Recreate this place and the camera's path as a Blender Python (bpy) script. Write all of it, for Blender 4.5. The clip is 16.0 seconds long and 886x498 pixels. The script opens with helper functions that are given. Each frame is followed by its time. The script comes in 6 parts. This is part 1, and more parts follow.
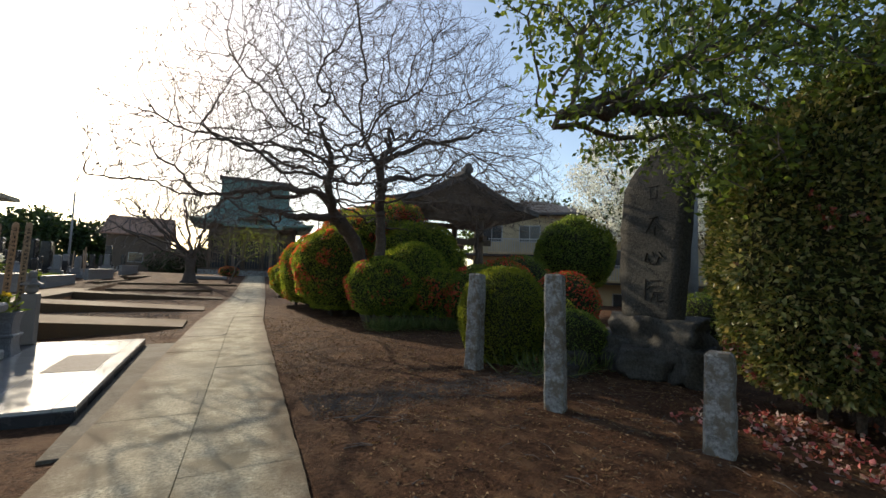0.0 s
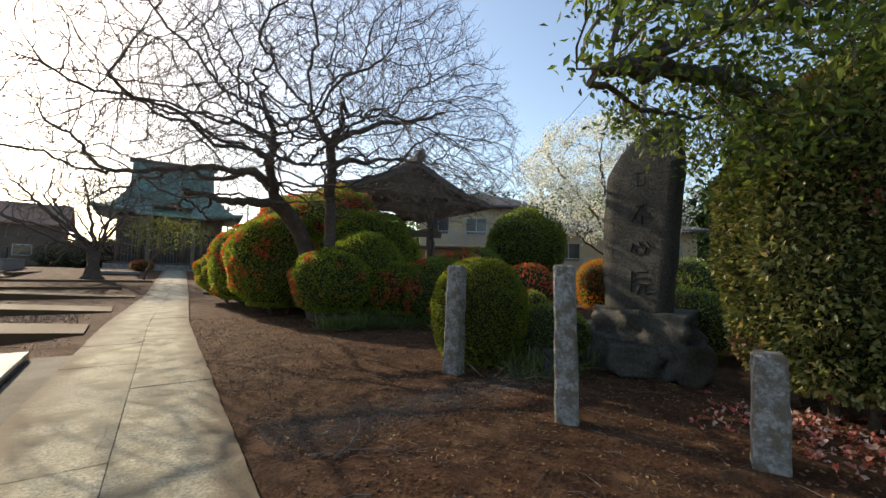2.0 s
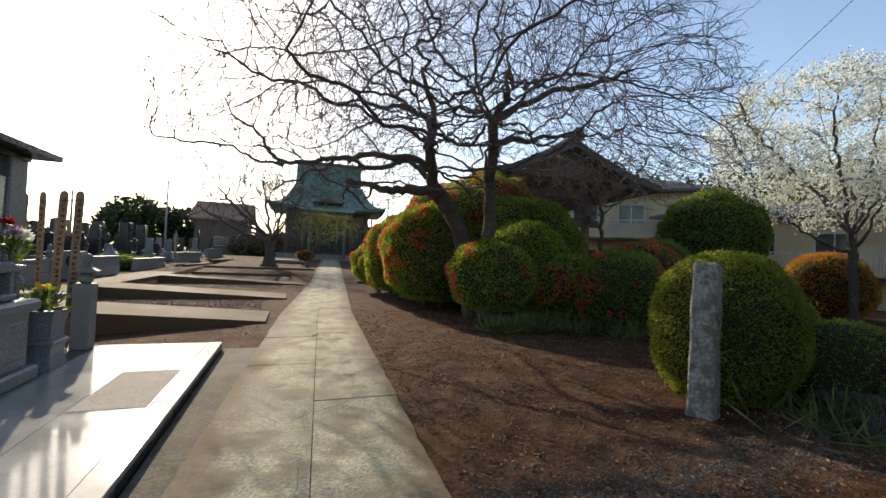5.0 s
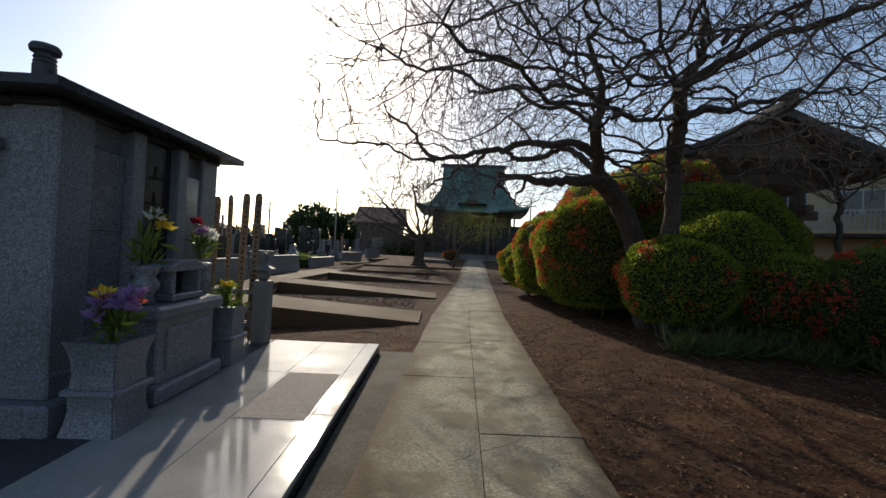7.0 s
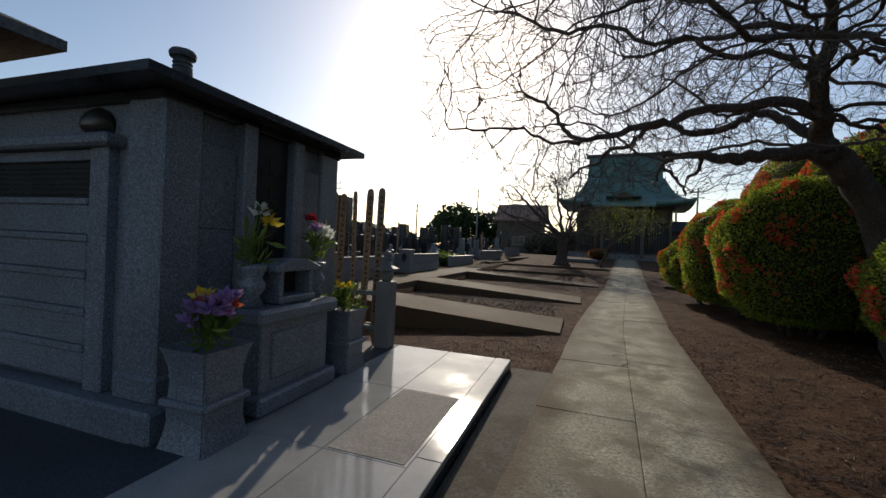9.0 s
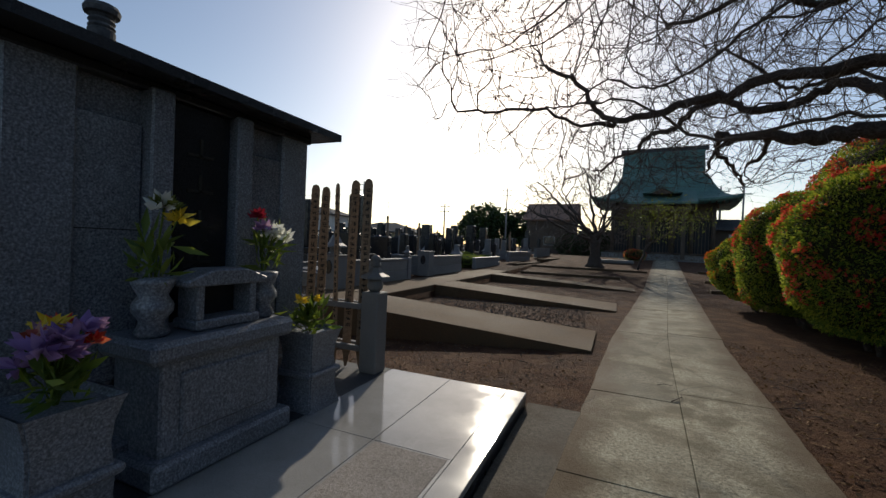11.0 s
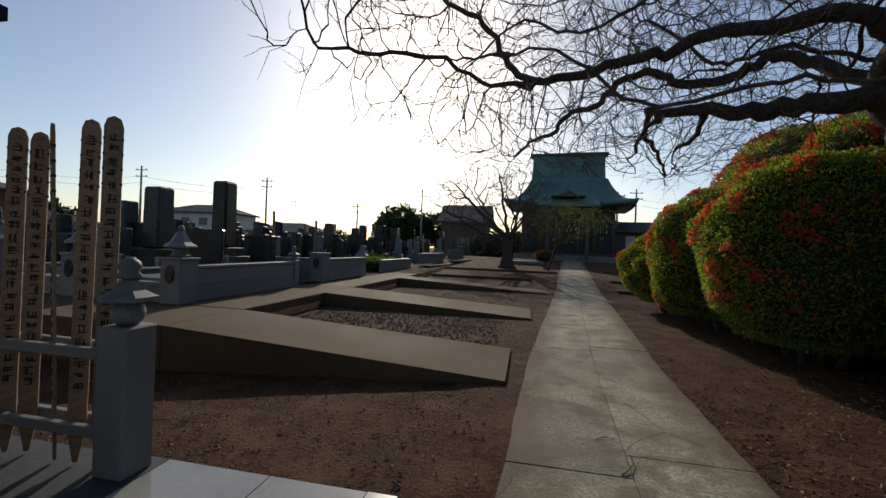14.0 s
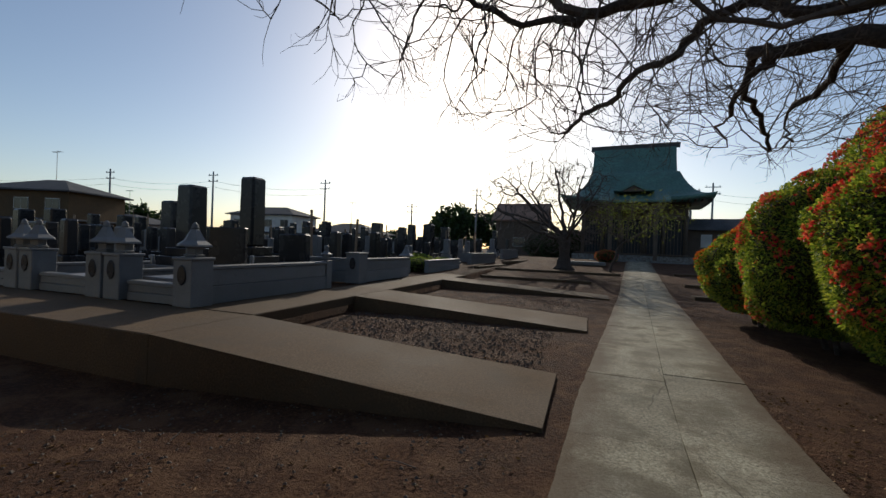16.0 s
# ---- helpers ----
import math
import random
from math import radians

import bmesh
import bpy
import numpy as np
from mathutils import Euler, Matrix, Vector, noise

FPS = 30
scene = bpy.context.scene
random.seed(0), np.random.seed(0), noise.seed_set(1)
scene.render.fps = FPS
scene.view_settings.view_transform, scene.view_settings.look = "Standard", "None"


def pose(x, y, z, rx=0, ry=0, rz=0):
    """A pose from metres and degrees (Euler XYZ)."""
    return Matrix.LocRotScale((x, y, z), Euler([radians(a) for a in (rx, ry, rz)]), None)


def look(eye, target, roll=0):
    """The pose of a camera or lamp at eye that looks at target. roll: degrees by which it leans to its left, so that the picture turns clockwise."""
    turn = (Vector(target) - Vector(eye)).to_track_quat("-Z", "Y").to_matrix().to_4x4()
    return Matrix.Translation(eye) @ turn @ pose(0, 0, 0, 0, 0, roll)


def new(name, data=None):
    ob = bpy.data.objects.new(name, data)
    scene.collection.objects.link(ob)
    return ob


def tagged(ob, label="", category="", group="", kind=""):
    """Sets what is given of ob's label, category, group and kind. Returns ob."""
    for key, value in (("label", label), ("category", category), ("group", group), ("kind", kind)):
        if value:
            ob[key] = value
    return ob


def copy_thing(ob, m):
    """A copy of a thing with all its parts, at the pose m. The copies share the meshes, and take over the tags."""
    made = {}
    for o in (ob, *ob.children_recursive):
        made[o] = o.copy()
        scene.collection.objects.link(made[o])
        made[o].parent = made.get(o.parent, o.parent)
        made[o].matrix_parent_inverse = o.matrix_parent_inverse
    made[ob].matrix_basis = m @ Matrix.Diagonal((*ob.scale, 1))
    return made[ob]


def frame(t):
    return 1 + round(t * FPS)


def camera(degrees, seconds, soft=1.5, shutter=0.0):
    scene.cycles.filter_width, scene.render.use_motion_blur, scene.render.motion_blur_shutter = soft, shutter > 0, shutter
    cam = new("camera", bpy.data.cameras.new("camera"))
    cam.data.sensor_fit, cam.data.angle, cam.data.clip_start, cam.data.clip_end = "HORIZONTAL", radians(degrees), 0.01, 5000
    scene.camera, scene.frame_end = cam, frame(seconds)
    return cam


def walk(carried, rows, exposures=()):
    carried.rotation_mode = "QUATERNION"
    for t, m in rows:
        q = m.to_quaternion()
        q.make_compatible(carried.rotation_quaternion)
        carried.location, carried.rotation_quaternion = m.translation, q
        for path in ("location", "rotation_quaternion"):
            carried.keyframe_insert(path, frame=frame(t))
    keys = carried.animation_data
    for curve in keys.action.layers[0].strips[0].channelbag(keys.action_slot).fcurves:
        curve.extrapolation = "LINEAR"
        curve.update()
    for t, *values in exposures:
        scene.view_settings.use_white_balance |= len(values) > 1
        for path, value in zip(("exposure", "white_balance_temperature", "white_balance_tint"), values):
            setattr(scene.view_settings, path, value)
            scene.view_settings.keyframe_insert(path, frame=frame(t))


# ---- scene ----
cam = camera(94.4, 16.0)
METRES, EYE, TILT, LEAN, TURN = 8.7, 1.5, 0.52, 0.29, -28.6
ROWS = [
    (0.0, 0.0, 0.0, 0.0, -0.14, 3.28, -2.41),
    (0.5, -0.0215, 0.022, -0.0011, -3.52, 3.51, -2.43),
    (1.0, -0.0385, 0.045, -0.0038, -7.31, 3.61, -2.29),
    (1.5, -0.0519, 0.0764, -0.0032, -8.58, 3.33, -2.16),
    (2.0, -0.0648, 0.1073, -0.0053, -8.95, 2.72, -2.13),
    (2.5, -0.0812, 0.1379, -0.0049, -9.11, 2.22, -2.18),
    (3.0, -0.0956, 0.1688, -0.0062, -9.02, 1.55, -2.2),
    (3.5, -0.1104, 0.2006, -0.004, -6.06, 1.3, -2.27),
    (4.0, -0.1296, 0.226, -0.0057, -0.37, 1.11, -2.48),
    (4.5, -0.1526, 0.2467, -0.0043, 4.46, 0.95, -2.65),
    (7.0, -0.2395, 0.3557, -0.0085, 27.89, -0.16, -2.83),
    (7.5, -0.2469, 0.3805, -0.0071, 35.58, -0.53, -2.67),
    (8.0, -0.2594, 0.4027, -0.0097, 41.33, -0.86, -2.62),
    (8.5, -0.2766, 0.4247, -0.0089, 45.13, -1.11, -2.63),
    (9.0, -0.2899, 0.4465, -0.0093, 47.47, -1.28, -2.54),
    (11.5, -0.3649, 0.5785, -0.0069, 51.82, -1.33, -2.17),
    (12.0, -0.3814, 0.6084, -0.0088, 48.82, -1.2, -2.19),
    (12.5, -0.4021, 0.6365, -0.0081, 42.39, -0.87, -2.19),
    (13.0, -0.4218, 0.6645, -0.0105, 39.33, -0.7, -2.16),
    (13.5, -0.437, 0.6923, -0.0093, 39.57, -0.64, -2.16),
    (14.0, -0.4554, 0.72, -0.013, 40.19, -0.62, -2.11),
    (14.5, -0.475, 0.7486, -0.0141, 41.12, -0.67, -2.1),
    (15.0, -0.485, 0.7819, -0.0135, 43.13, -0.75, -2.0),
    (15.5, -0.4938, 0.8151, -0.0123, 46.95, -0.84, -1.96),
    (16.0, -0.51, 0.8479, -0.0152, 48.15, -0.88, -1.96),
]
walk(cam, [(t, pose(0, 0, EYE, TILT, LEAN, TURN) @ pose(METRES * x, METRES * y, METRES * z, 90 + pitch, roll, yaw)) for t, x, y, z, yaw, pitch, roll in ROWS],
     [(0.0, 0.7, 7250, 10), (2.0, 1.0, 7350, 10), (3.5, 1.18, 7350, 10), (4.7, 1.0, 7150, 10), (7.0, 0.04, 6700, 10), (9.0, -0.3, 6550, 10), (12.0, -0.4, 6500, 10), (16.0, -0.5, 6400, 10)])

# ---- world, sun, exposure ----
SUN_AZ, SUN_EL = 15.5, 25.0          # degrees left of +y, and above the horizon
world = bpy.data.worlds.new("sky")
scene.world = world
world.use_nodes = True
wn = world.node_tree
sky = wn.nodes.new("ShaderNodeTexSky")
sky.sky_type, sky.sun_disc = "NISHITA", False
sky.sun_elevation, sky.sun_rotation = radians(SUN_EL), radians(-SUN_AZ)
sky.air_density, sky.dust_density, sky.ozone_density = 1.0, 1.0, 1.6
wn.links.new(sky.outputs[0], wn.nodes["Background"].inputs[0])
wn.nodes["Background"].inputs[1].default_value = 0.14
sun_dir = Vector((-math.sin(radians(SUN_AZ)) * math.cos(radians(SUN_EL)), math.cos(radians(SUN_AZ)) * math.cos(radians(SUN_EL)), math.sin(radians(SUN_EL))))
sun = new("sun", bpy.data.lights.new("sun", "SUN"))
sun.data.energy, sun.data.angle, sun.data.color = 3.5, radians(0.53), (1.0, 0.9, 0.74)
sun.matrix_world = look(sun_dir * 60, (0, 0, 0))


# ---- materials ----
def node(nt, kind, **values):
    n = nt.nodes.new(kind)
    for k, v in values.items():
        if k in n.inputs.keys():
            n.inputs[k].default_value = v
    return n


def noise_at(nt, coords, scale, detail=6.0, rough=0.6):
    n = node(nt, "ShaderNodeTexNoise", Scale=scale, Detail=detail, Roughness=rough)
    nt.links.new(coords, n.inputs["Vector"])
    return n.outputs["Fac"]


def ramp(nt, fac, stops):
    r = nt.nodes.new("ShaderNodeValToRGB")
    el = r.color_ramp.elements
    while len(el) < len(stops):
        el.new(0.5)
    for e, (p, c) in zip(el, stops):
        e.position, e.color = p, (*c, 1)
    nt.links.new(fac, r.inputs[0])
    return r.outputs[0]


def mixed(nt, fac, a, b, mode="MIX"):
    m = nt.nodes.new("ShaderNodeMix")
    m.data_type, m.blend_type = "RGBA", mode
    for socket, value in ((m.inputs[0], fac), (m.inputs[6], a), (m.inputs[7], b)):
        if isinstance(value, (int, float)):
            socket.default_value = value
        elif isinstance(value, tuple):
            socket.default_value = (*value, 1)
        else:
            nt.links.new(value, socket)
    return m.outputs[2]


def surface(name, colours, fine=60.0, broad=1.6, rough=0.8, bump=0.3, stain=None, stain_at=(0.52, 0.68), metal=0.0, depth=0.01, speck=None, vary=0.0, gloss=0.5, tone=(0.72, 1.12)):
    """A solid surface: grain between the colours, broad tone, stains with a shape of their own, relief."""
    m = bpy.data.materials.new(name)
    m.use_nodes = True
    nt = m.node_tree
    b = nt.nodes["Principled BSDF"]
    co = nt.nodes.new("ShaderNodeTexCoord").outputs["Object"]
    f = noise_at(nt, co, fine, 4.0, 0.7)
    col = ramp(nt, f, [(0.3 + 0.4 * i / max(1, len(colours) - 1), c) for i, c in enumerate(colours)])
    w = noise_at(nt, co, broad, 5.0, 0.6)
    dark = ramp(nt, w, [(0.3, (tone[0],) * 3), (0.7, (tone[1],) * 3)])
    col = mixed(nt, 1.0, col, dark, "MULTIPLY")
    if stain:
        s = noise_at(nt, co, broad * 2.7, 8.0, 0.65)
        k = ramp(nt, s, [(stain_at[0], (0, 0, 0)), (stain_at[1], (1, 1, 1))])
        col = mixed(nt, k, col, stain)
    if speck:
        v = node(nt, "ShaderNodeTexVoronoi", Scale=fine * 2.2)
        nt.links.new(co, v.inputs["Vector"])
        col = mixed(nt, ramp(nt, v.outputs["Distance"], [(0.12, (1, 1, 1)), (0.3, (0, 0, 0))]), col, speck)
    if vary:
        info = nt.nodes.new("ShaderNodeObjectInfo").outputs["Random"]
        col = mixed(nt, 1.0, col, ramp(nt, info, [(0.0, (1 - vary,) * 3), (1.0, (1 + vary,) * 3)]), "MULTIPLY")
    nt.links.new(col, b.inputs["Base Color"])
    b.inputs["Metallic"].default_value = metal
    b.inputs["Specular IOR Level"].default_value = gloss
    r = ramp(nt, w, [(0.3, (max(0, rough - 0.08),) * 3), (0.7, (min(1, rough + 0.08),) * 3)])
    nt.links.new(r, b.inputs["Roughness"])
    if bump:
        bn = node(nt, "ShaderNodeBump", Strength=bump, Distance=depth)
        nt.links.new(f, bn.inputs["Height"])
        nt.links.new(bn.outputs[0], b.inputs["Normal"])
    return m


def leafy(name, colours, through_light=0.35, rough=0.55, glow=(1.25, 1.2, 0.75)):
    """Leaves and petals: a colour for each, light shining through."""
    m = bpy.data.materials.new(name)
    m.use_nodes = True
    nt = m.node_tree
    b = nt.nodes["Principled BSDF"]
    r = nt.nodes.new("ShaderNodeNewGeometry").outputs["Random Per Island"]
    col = ramp(nt, r, [(i / max(1, len(colours) - 1), c) for i, c in enumerate(colours)])
    nt.links.new(col, b.inputs["Base Color"])
    b.inputs["Roughness"].default_value = rough
    b.inputs["Specular IOR Level"].default_value = 0.35
    t = nt.nodes.new("ShaderNodeBsdfTranslucent")
    nt.links.new(mixed(nt, 1.0, col, glow, "MULTIPLY"), t.inputs[0])
    mix = nt.nodes.new("ShaderNodeMixShader")
    mix.inputs[0].default_value = through_light
    nt.links.new(b.outputs[0], mix.inputs[1])
    nt.links.new(t.outputs[0], mix.inputs[2])
    nt.links.new(mix.outputs[0], nt.nodes["Material Output"].inputs[0])
    return m


SOIL = surface("soil", [(0.03, 0.0125, 0.0055), (0.07, 0.031, 0.015), (0.142, 0.071, 0.036)], 30, 0.9, 0.95, 1.0, (0.115, 0.06, 0.031), (0.48, 0.62), depth=0.04, gloss=0.15)
CONCRETE = surface("path_concrete", [(0.135, 0.12, 0.08), (0.345, 0.315, 0.225), (0.52, 0.478, 0.355)], 38, 0.8, 0.85, 1.0, (0.17, 0.145, 0.095), (0.45, 0.60), vary=0.14, gloss=0.3, speck=(0.13, 0.11, 0.07), tone=(0.55, 1.2))


def soiled_edges(m, dirt):
    """Earth trodden onto the outer edges of the path, in uneven patches, and hairline cracks."""
    nt = m.node_tree
    base = nt.nodes["Principled BSDF"].inputs["Base Color"]
    col = base.links[0].from_socket
    across = nt.nodes.new("ShaderNodeAttribute")
    across.attribute_name = "across"
    co = nt.nodes.new("ShaderNodeTexCoord").outputs["Object"]
    uneven = node(nt, "ShaderNodeMath")
    uneven.operation = "MULTIPLY_ADD"
    nt.links.new(noise_at(nt, co, 2.2, 8.0, 0.7), uneven.inputs[0])
    uneven.inputs[1].default_value = 0.9
    nt.links.new(across.outputs["Fac"], uneven.inputs[2])
    shift = node(nt, "ShaderNodeMapRange")
    shift.inputs["From Min"].default_value, shift.inputs["From Max"].default_value = 1.02, 1.38
    shift.inputs["To Max"].default_value = 0.85
    nt.links.new(uneven.outputs[0], shift.inputs["Value"])
    col = mixed(nt, shift.outputs[0], col, dirt)
    v = node(nt, "ShaderNodeTexVoronoi", Scale=0.55)
    v.feature = "DISTANCE_TO_EDGE"
    warped = mixed(nt, 0.16, co, node_colour(nt, co))
    nt.links.new(warped, v.inputs["Vector"])
    crack = ramp(nt, v.outputs["Distance"], [(0.0, (1, 1, 1)), (0.004, (0, 0, 0))])
    gone = ramp(nt, noise_at(nt, co, 0.7), [(0.5, (0, 0, 0)), (0.56, (0.8, 0.8, 0.8))])
    col = mixed(nt, mixed(nt, 1.0, crack, gone, "MULTIPLY"), col, (0.06, 0.05, 0.035))
    nt.links.new(col, base)


def node_colour(nt, coords):
    n = node(nt, "ShaderNodeTexNoise", Scale=1.8, Detail=5.0)
    nt.links.new(coords, n.inputs["Vector"])
    return n.outputs["Color"]


soiled_edges(CONCRETE, (0.105, 0.07, 0.038))
RAMP = surface("old_concrete", [(0.068, 0.041, 0.021), (0.112, 0.07, 0.037), (0.16, 0.104, 0.057)], 45, 0.7, 0.88, 0.5, (0.085, 0.058, 0.034), (0.5, 0.7), gloss=0.25)
STRIP = surface("strip_concrete", [(0.06, 0.05, 0.037), (0.105, 0.09, 0.068), (0.16, 0.14, 0.11)], 40, 0.9, 0.88, 0.6, (0.07, 0.052, 0.036), (0.48, 0.64), gloss=0.25)
GRANITE = surface("grey_granite", [(0.045, 0.05, 0.06), (0.165, 0.178, 0.205), (0.37, 0.385, 0.42)], 80, 1.2, 0.45, 0.15, None, speck=(0.06, 0.06, 0.065))
GRANITE_PALE = surface("pale_granite", [(0.09, 0.09, 0.092), (0.175, 0.174, 0.171), (0.26, 0.257, 0.251)], 110, 1.1, 0.6, 0.15, (0.19, 0.18, 0.165), (0.55, 0.75), speck=(0.2, 0.2, 0.2), vary=0.12)
POLISHED = surface("polished_granite", [(0.23, 0.225, 0.214), (0.33, 0.323, 0.307), (0.43, 0.42, 0.40)], 160, 1.3, 0.10, 0.0, None, speck=(0.26, 0.26, 0.27), gloss=0.35)
GRANITE_SMOOTH = surface("smooth_grey_granite", [(0.05, 0.055, 0.065), (0.165, 0.178, 0.202), (0.34, 0.355, 0.385)], 90, 1.2, 0.16, 0.0, None, speck=(0.06, 0.06, 0.065))
DARK_STONE = surface("dark_polished_granite", [(0.012, 0.013, 0.015), (0.024, 0.025, 0.028), (0.042, 0.042, 0.046)], 120, 1.5, 0.26, 0.0, None, vary=0.3, gloss=0.3)
ROUGH_STONE = surface("weathered_stone", [(0.12, 0.115, 0.105), (0.27, 0.265, 0.25), (0.42, 0.41, 0.39)], 30, 2.5, 0.92, 1.0, (0.15, 0.125, 0.095), (0.48, 0.58), depth=0.02, gloss=0.2)
MONUMENT = surface("monument_stone", [(0.035, 0.033, 0.029), (0.068, 0.064, 0.056), (0.11, 0.104, 0.091)], 26, 1.2, 0.9, 0.7, (0.085, 0.082, 0.072), (0.52, 0.7), depth=0.02, gloss=0.2)
CARVED = surface("carved_groove", [(0.03, 0.028, 0.024), (0.055, 0.052, 0.045)], 60, 2.0, 0.95, 0.3, gloss=0.1)
BARK = surface("bark", [(0.048, 0.037, 0.031), (0.092, 0.072, 0.06), (0.145, 0.117, 0.098)], 34, 3.0, 0.92, 1.0, (0.15, 0.145, 0.125), (0.56, 0.7), depth=0.02, gloss=0.2)
TWIG = surface("twig", [(0.09, 0.072, 0.062), (0.17, 0.138, 0.12)], 30, 3.0, 0.9, 0.0, gloss=0.2)
WOOD_PALE = surface("sotoba_wood", [(0.175, 0.11, 0.065), (0.275, 0.185, 0.115), (0.35, 0.25, 0.165)], 45, 3.0, 0.75, 0.15, (0.3, 0.2, 0.12), (0.55, 0.75), vary=0.15)
INK = surface("ink", [(0.012, 0.011, 0.01), (0.03, 0.027, 0.025)], 80, 3.0, 0.85, 0.0)
WOOD_DARK = surface("aged_timber", [(0.06, 0.044, 0.032), (0.115, 0.085, 0.062), (0.175, 0.13, 0.095)], 28, 1.5, 0.85, 0.4)
ROOF_COPPER = surface("copper_roof", [(0.06, 0.135, 0.115), (0.095, 0.195, 0.165), (0.135, 0.245, 0.205)], 6, 0.5, 0.55, 0.1, (0.085, 0.14, 0.12), (0.5, 0.7))
ROOF_TILE = surface("grey_roof_tile", [(0.055, 0.055, 0.058), (0.10, 0.10, 0.105), (0.15, 0.15, 0.15)], 14, 1.0, 0.9, 0.2, gloss=0.1)
ROOF_BROWN = surface("brown_roof_tile", [(0.24, 0.13, 0.085), (0.34, 0.19, 0.125)], 10, 0.8, 0.7, 0.2)
PLASTER = surface("cream_wall", [(0.42, 0.33, 0.20), (0.50, 0.41, 0.265)], 25, 0.6, 0.85, 0.1, (0.38, 0.34, 0.28), (0.56, 0.75))
WHITE_WALL = surface("white_plaster", [(0.55, 0.54, 0.51), (0.66, 0.65, 0.62)], 25, 0.6, 0.85, 0.1)
METAL = surface("galvanised_metal", [(0.32, 0.33, 0.34), (0.42, 0.43, 0.44)], 20, 2.0, 0.45, 0.05, metal=0.8)
BRONZE = surface("dull_bronze", [(0.08, 0.068, 0.055), (0.14, 0.12, 0.10)], 20, 2.0, 0.4, 0.05, metal=0.7)
POLE = surface("pole_concrete", [(0.19, 0.2, 0.215), (0.27, 0.28, 0.295)], 40, 1.5, 0.7, 0.1)
BLACK = surface("dark_opening", [(0.008, 0.008, 0.009), (0.016, 0.016, 0.017)], 12, 1.0, 0.6, 0.0)
RED_CLOTH = surface("red_banner", [(0.42, 0.02, 0.02), (0.5, 0.03, 0.03)], 20, 1.0, 0.8, 0.0)
GRAVEL = surface("gravel_stone", [(0.06, 0.045, 0.034), (0.14, 0.112, 0.088)], 50, 3.0, 0.9, 0.3)
INSET = surface("pink_granite", [(0.19, 0.165, 0.145), (0.31, 0.28, 0.25), (0.41, 0.37, 0.34)], 60, 1.5, 0.85, 0.5, None, speck=(0.12, 0.10, 0.09), gloss=0.2)
# terrace floor with the grave house's shade put into its colour
SHADED_PAVING = surface("shaded_paving", [(0.035, 0.037, 0.042), (0.06, 0.063, 0.07), (0.09, 0.094, 0.102)], 80, 1.2, 0.7, 0.2, gloss=0.25)
GLASS = surface("window_glass", [(0.03, 0.035, 0.04), (0.05, 0.055, 0.06)], 2, 0.6, 0.08, 0.0)
LEAF_AZALEA = leafy("azalea_leaf", [(0.06, 0.11, 0.02), (0.13, 0.205, 0.03), (0.27, 0.335, 0.048), (0.42, 0.43, 0.072)], 0.52)
LEAF_GREEN = leafy("shrub_leaf", [(0.075, 0.122, 0.027), (0.145, 0.208, 0.044), (0.24, 0.30, 0.06)], 0.5)
LEAF_LIGHT = leafy("box_leaf", [(0.095, 0.13, 0.02), (0.18, 0.22, 0.03), (0.28, 0.29, 0.042)], 0.55)
LEAF_CAMELLIA = leafy("camellia_leaf", [(0.058, 0.078, 0.026), (0.12, 0.148, 0.046), (0.24, 0.25, 0.08), (0.43, 0.35, 0.16)], 0.35, 0.3)
LEAF_TREE = leafy("tree_leaf", [(0.025, 0.05, 0.016), (0.06, 0.11, 0.026), (0.14, 0.21, 0.04)], 0.5, 0.5)
LEAF_EVERGREEN = leafy("evergreen_leaf", [(0.028, 0.048, 0.015), (0.068, 0.108, 0.025), (0.145, 0.205, 0.044), (0.225, 0.295, 0.062)], 0.5, 0.4)
LEAF_DARK = leafy("conifer_leaf", [(0.012, 0.028, 0.010), (0.025, 0.05, 0.016), (0.045, 0.075, 0.02)], 0.25)
LEAF_YOUNG = leafy("young_leaf", [(0.10, 0.13, 0.03), (0.17, 0.19, 0.05)], 0.5)
GRASS = leafy("grass_blade", [(0.05, 0.09, 0.025), (0.11, 0.15, 0.045), (0.20, 0.22, 0.09)], 0.35)
PETAL_RED = leafy("azalea_flower", [(0.60, 0.03, 0.04), (0.72, 0.06, 0.06), (0.70, 0.12, 0.07), (0.64, 0.22, 0.11), (0.64, 0.04, 0.09)], 0.45)
PETAL_ORANGE = leafy("orange_flower", [(0.55, 0.12, 0.02), (0.62, 0.2, 0.03), (0.5, 0.06, 0.02)], 0.45)
PETAL_WHITE = leafy("white_flower", [(0.78, 0.78, 0.70), (0.85, 0.85, 0.82), (0.74, 0.76, 0.66)], 0.4, 0.55, (1.05, 1.05, 1.0))
PETAL_PINK = leafy("fallen_petal", [(0.45, 0.06, 0.07), (0.55, 0.2, 0.2), (0.62, 0.52, 0.48), (0.28, 0.06, 0.04), (0.35, 0.12, 0.07)], 0.3)
PETAL_YELLOW = leafy("yellow_flower", [(0.75, 0.52, 0.03), (0.8, 0.66, 0.12)], 0.4)
PETAL_MAROON = leafy("maroon_flower", [(0.22, 0.01, 0.03), (0.32, 0.02, 0.05)], 0.35)
PETAL_PURPLE = leafy("purple_flower", [(0.28, 0.16, 0.42), (0.4, 0.26, 0.55)], 0.4)
STRAW = leafy("dry_straw", [(0.16, 0.11, 0.06), (0.26, 0.19, 0.11), (0.36, 0.28, 0.17)], 0.15, 0.9)
LITTER = leafy("dry_leaf", [(0.10, 0.055, 0.025), (0.19, 0.11, 0.05), (0.28, 0.18, 0.10)], 0.1, 0.9)
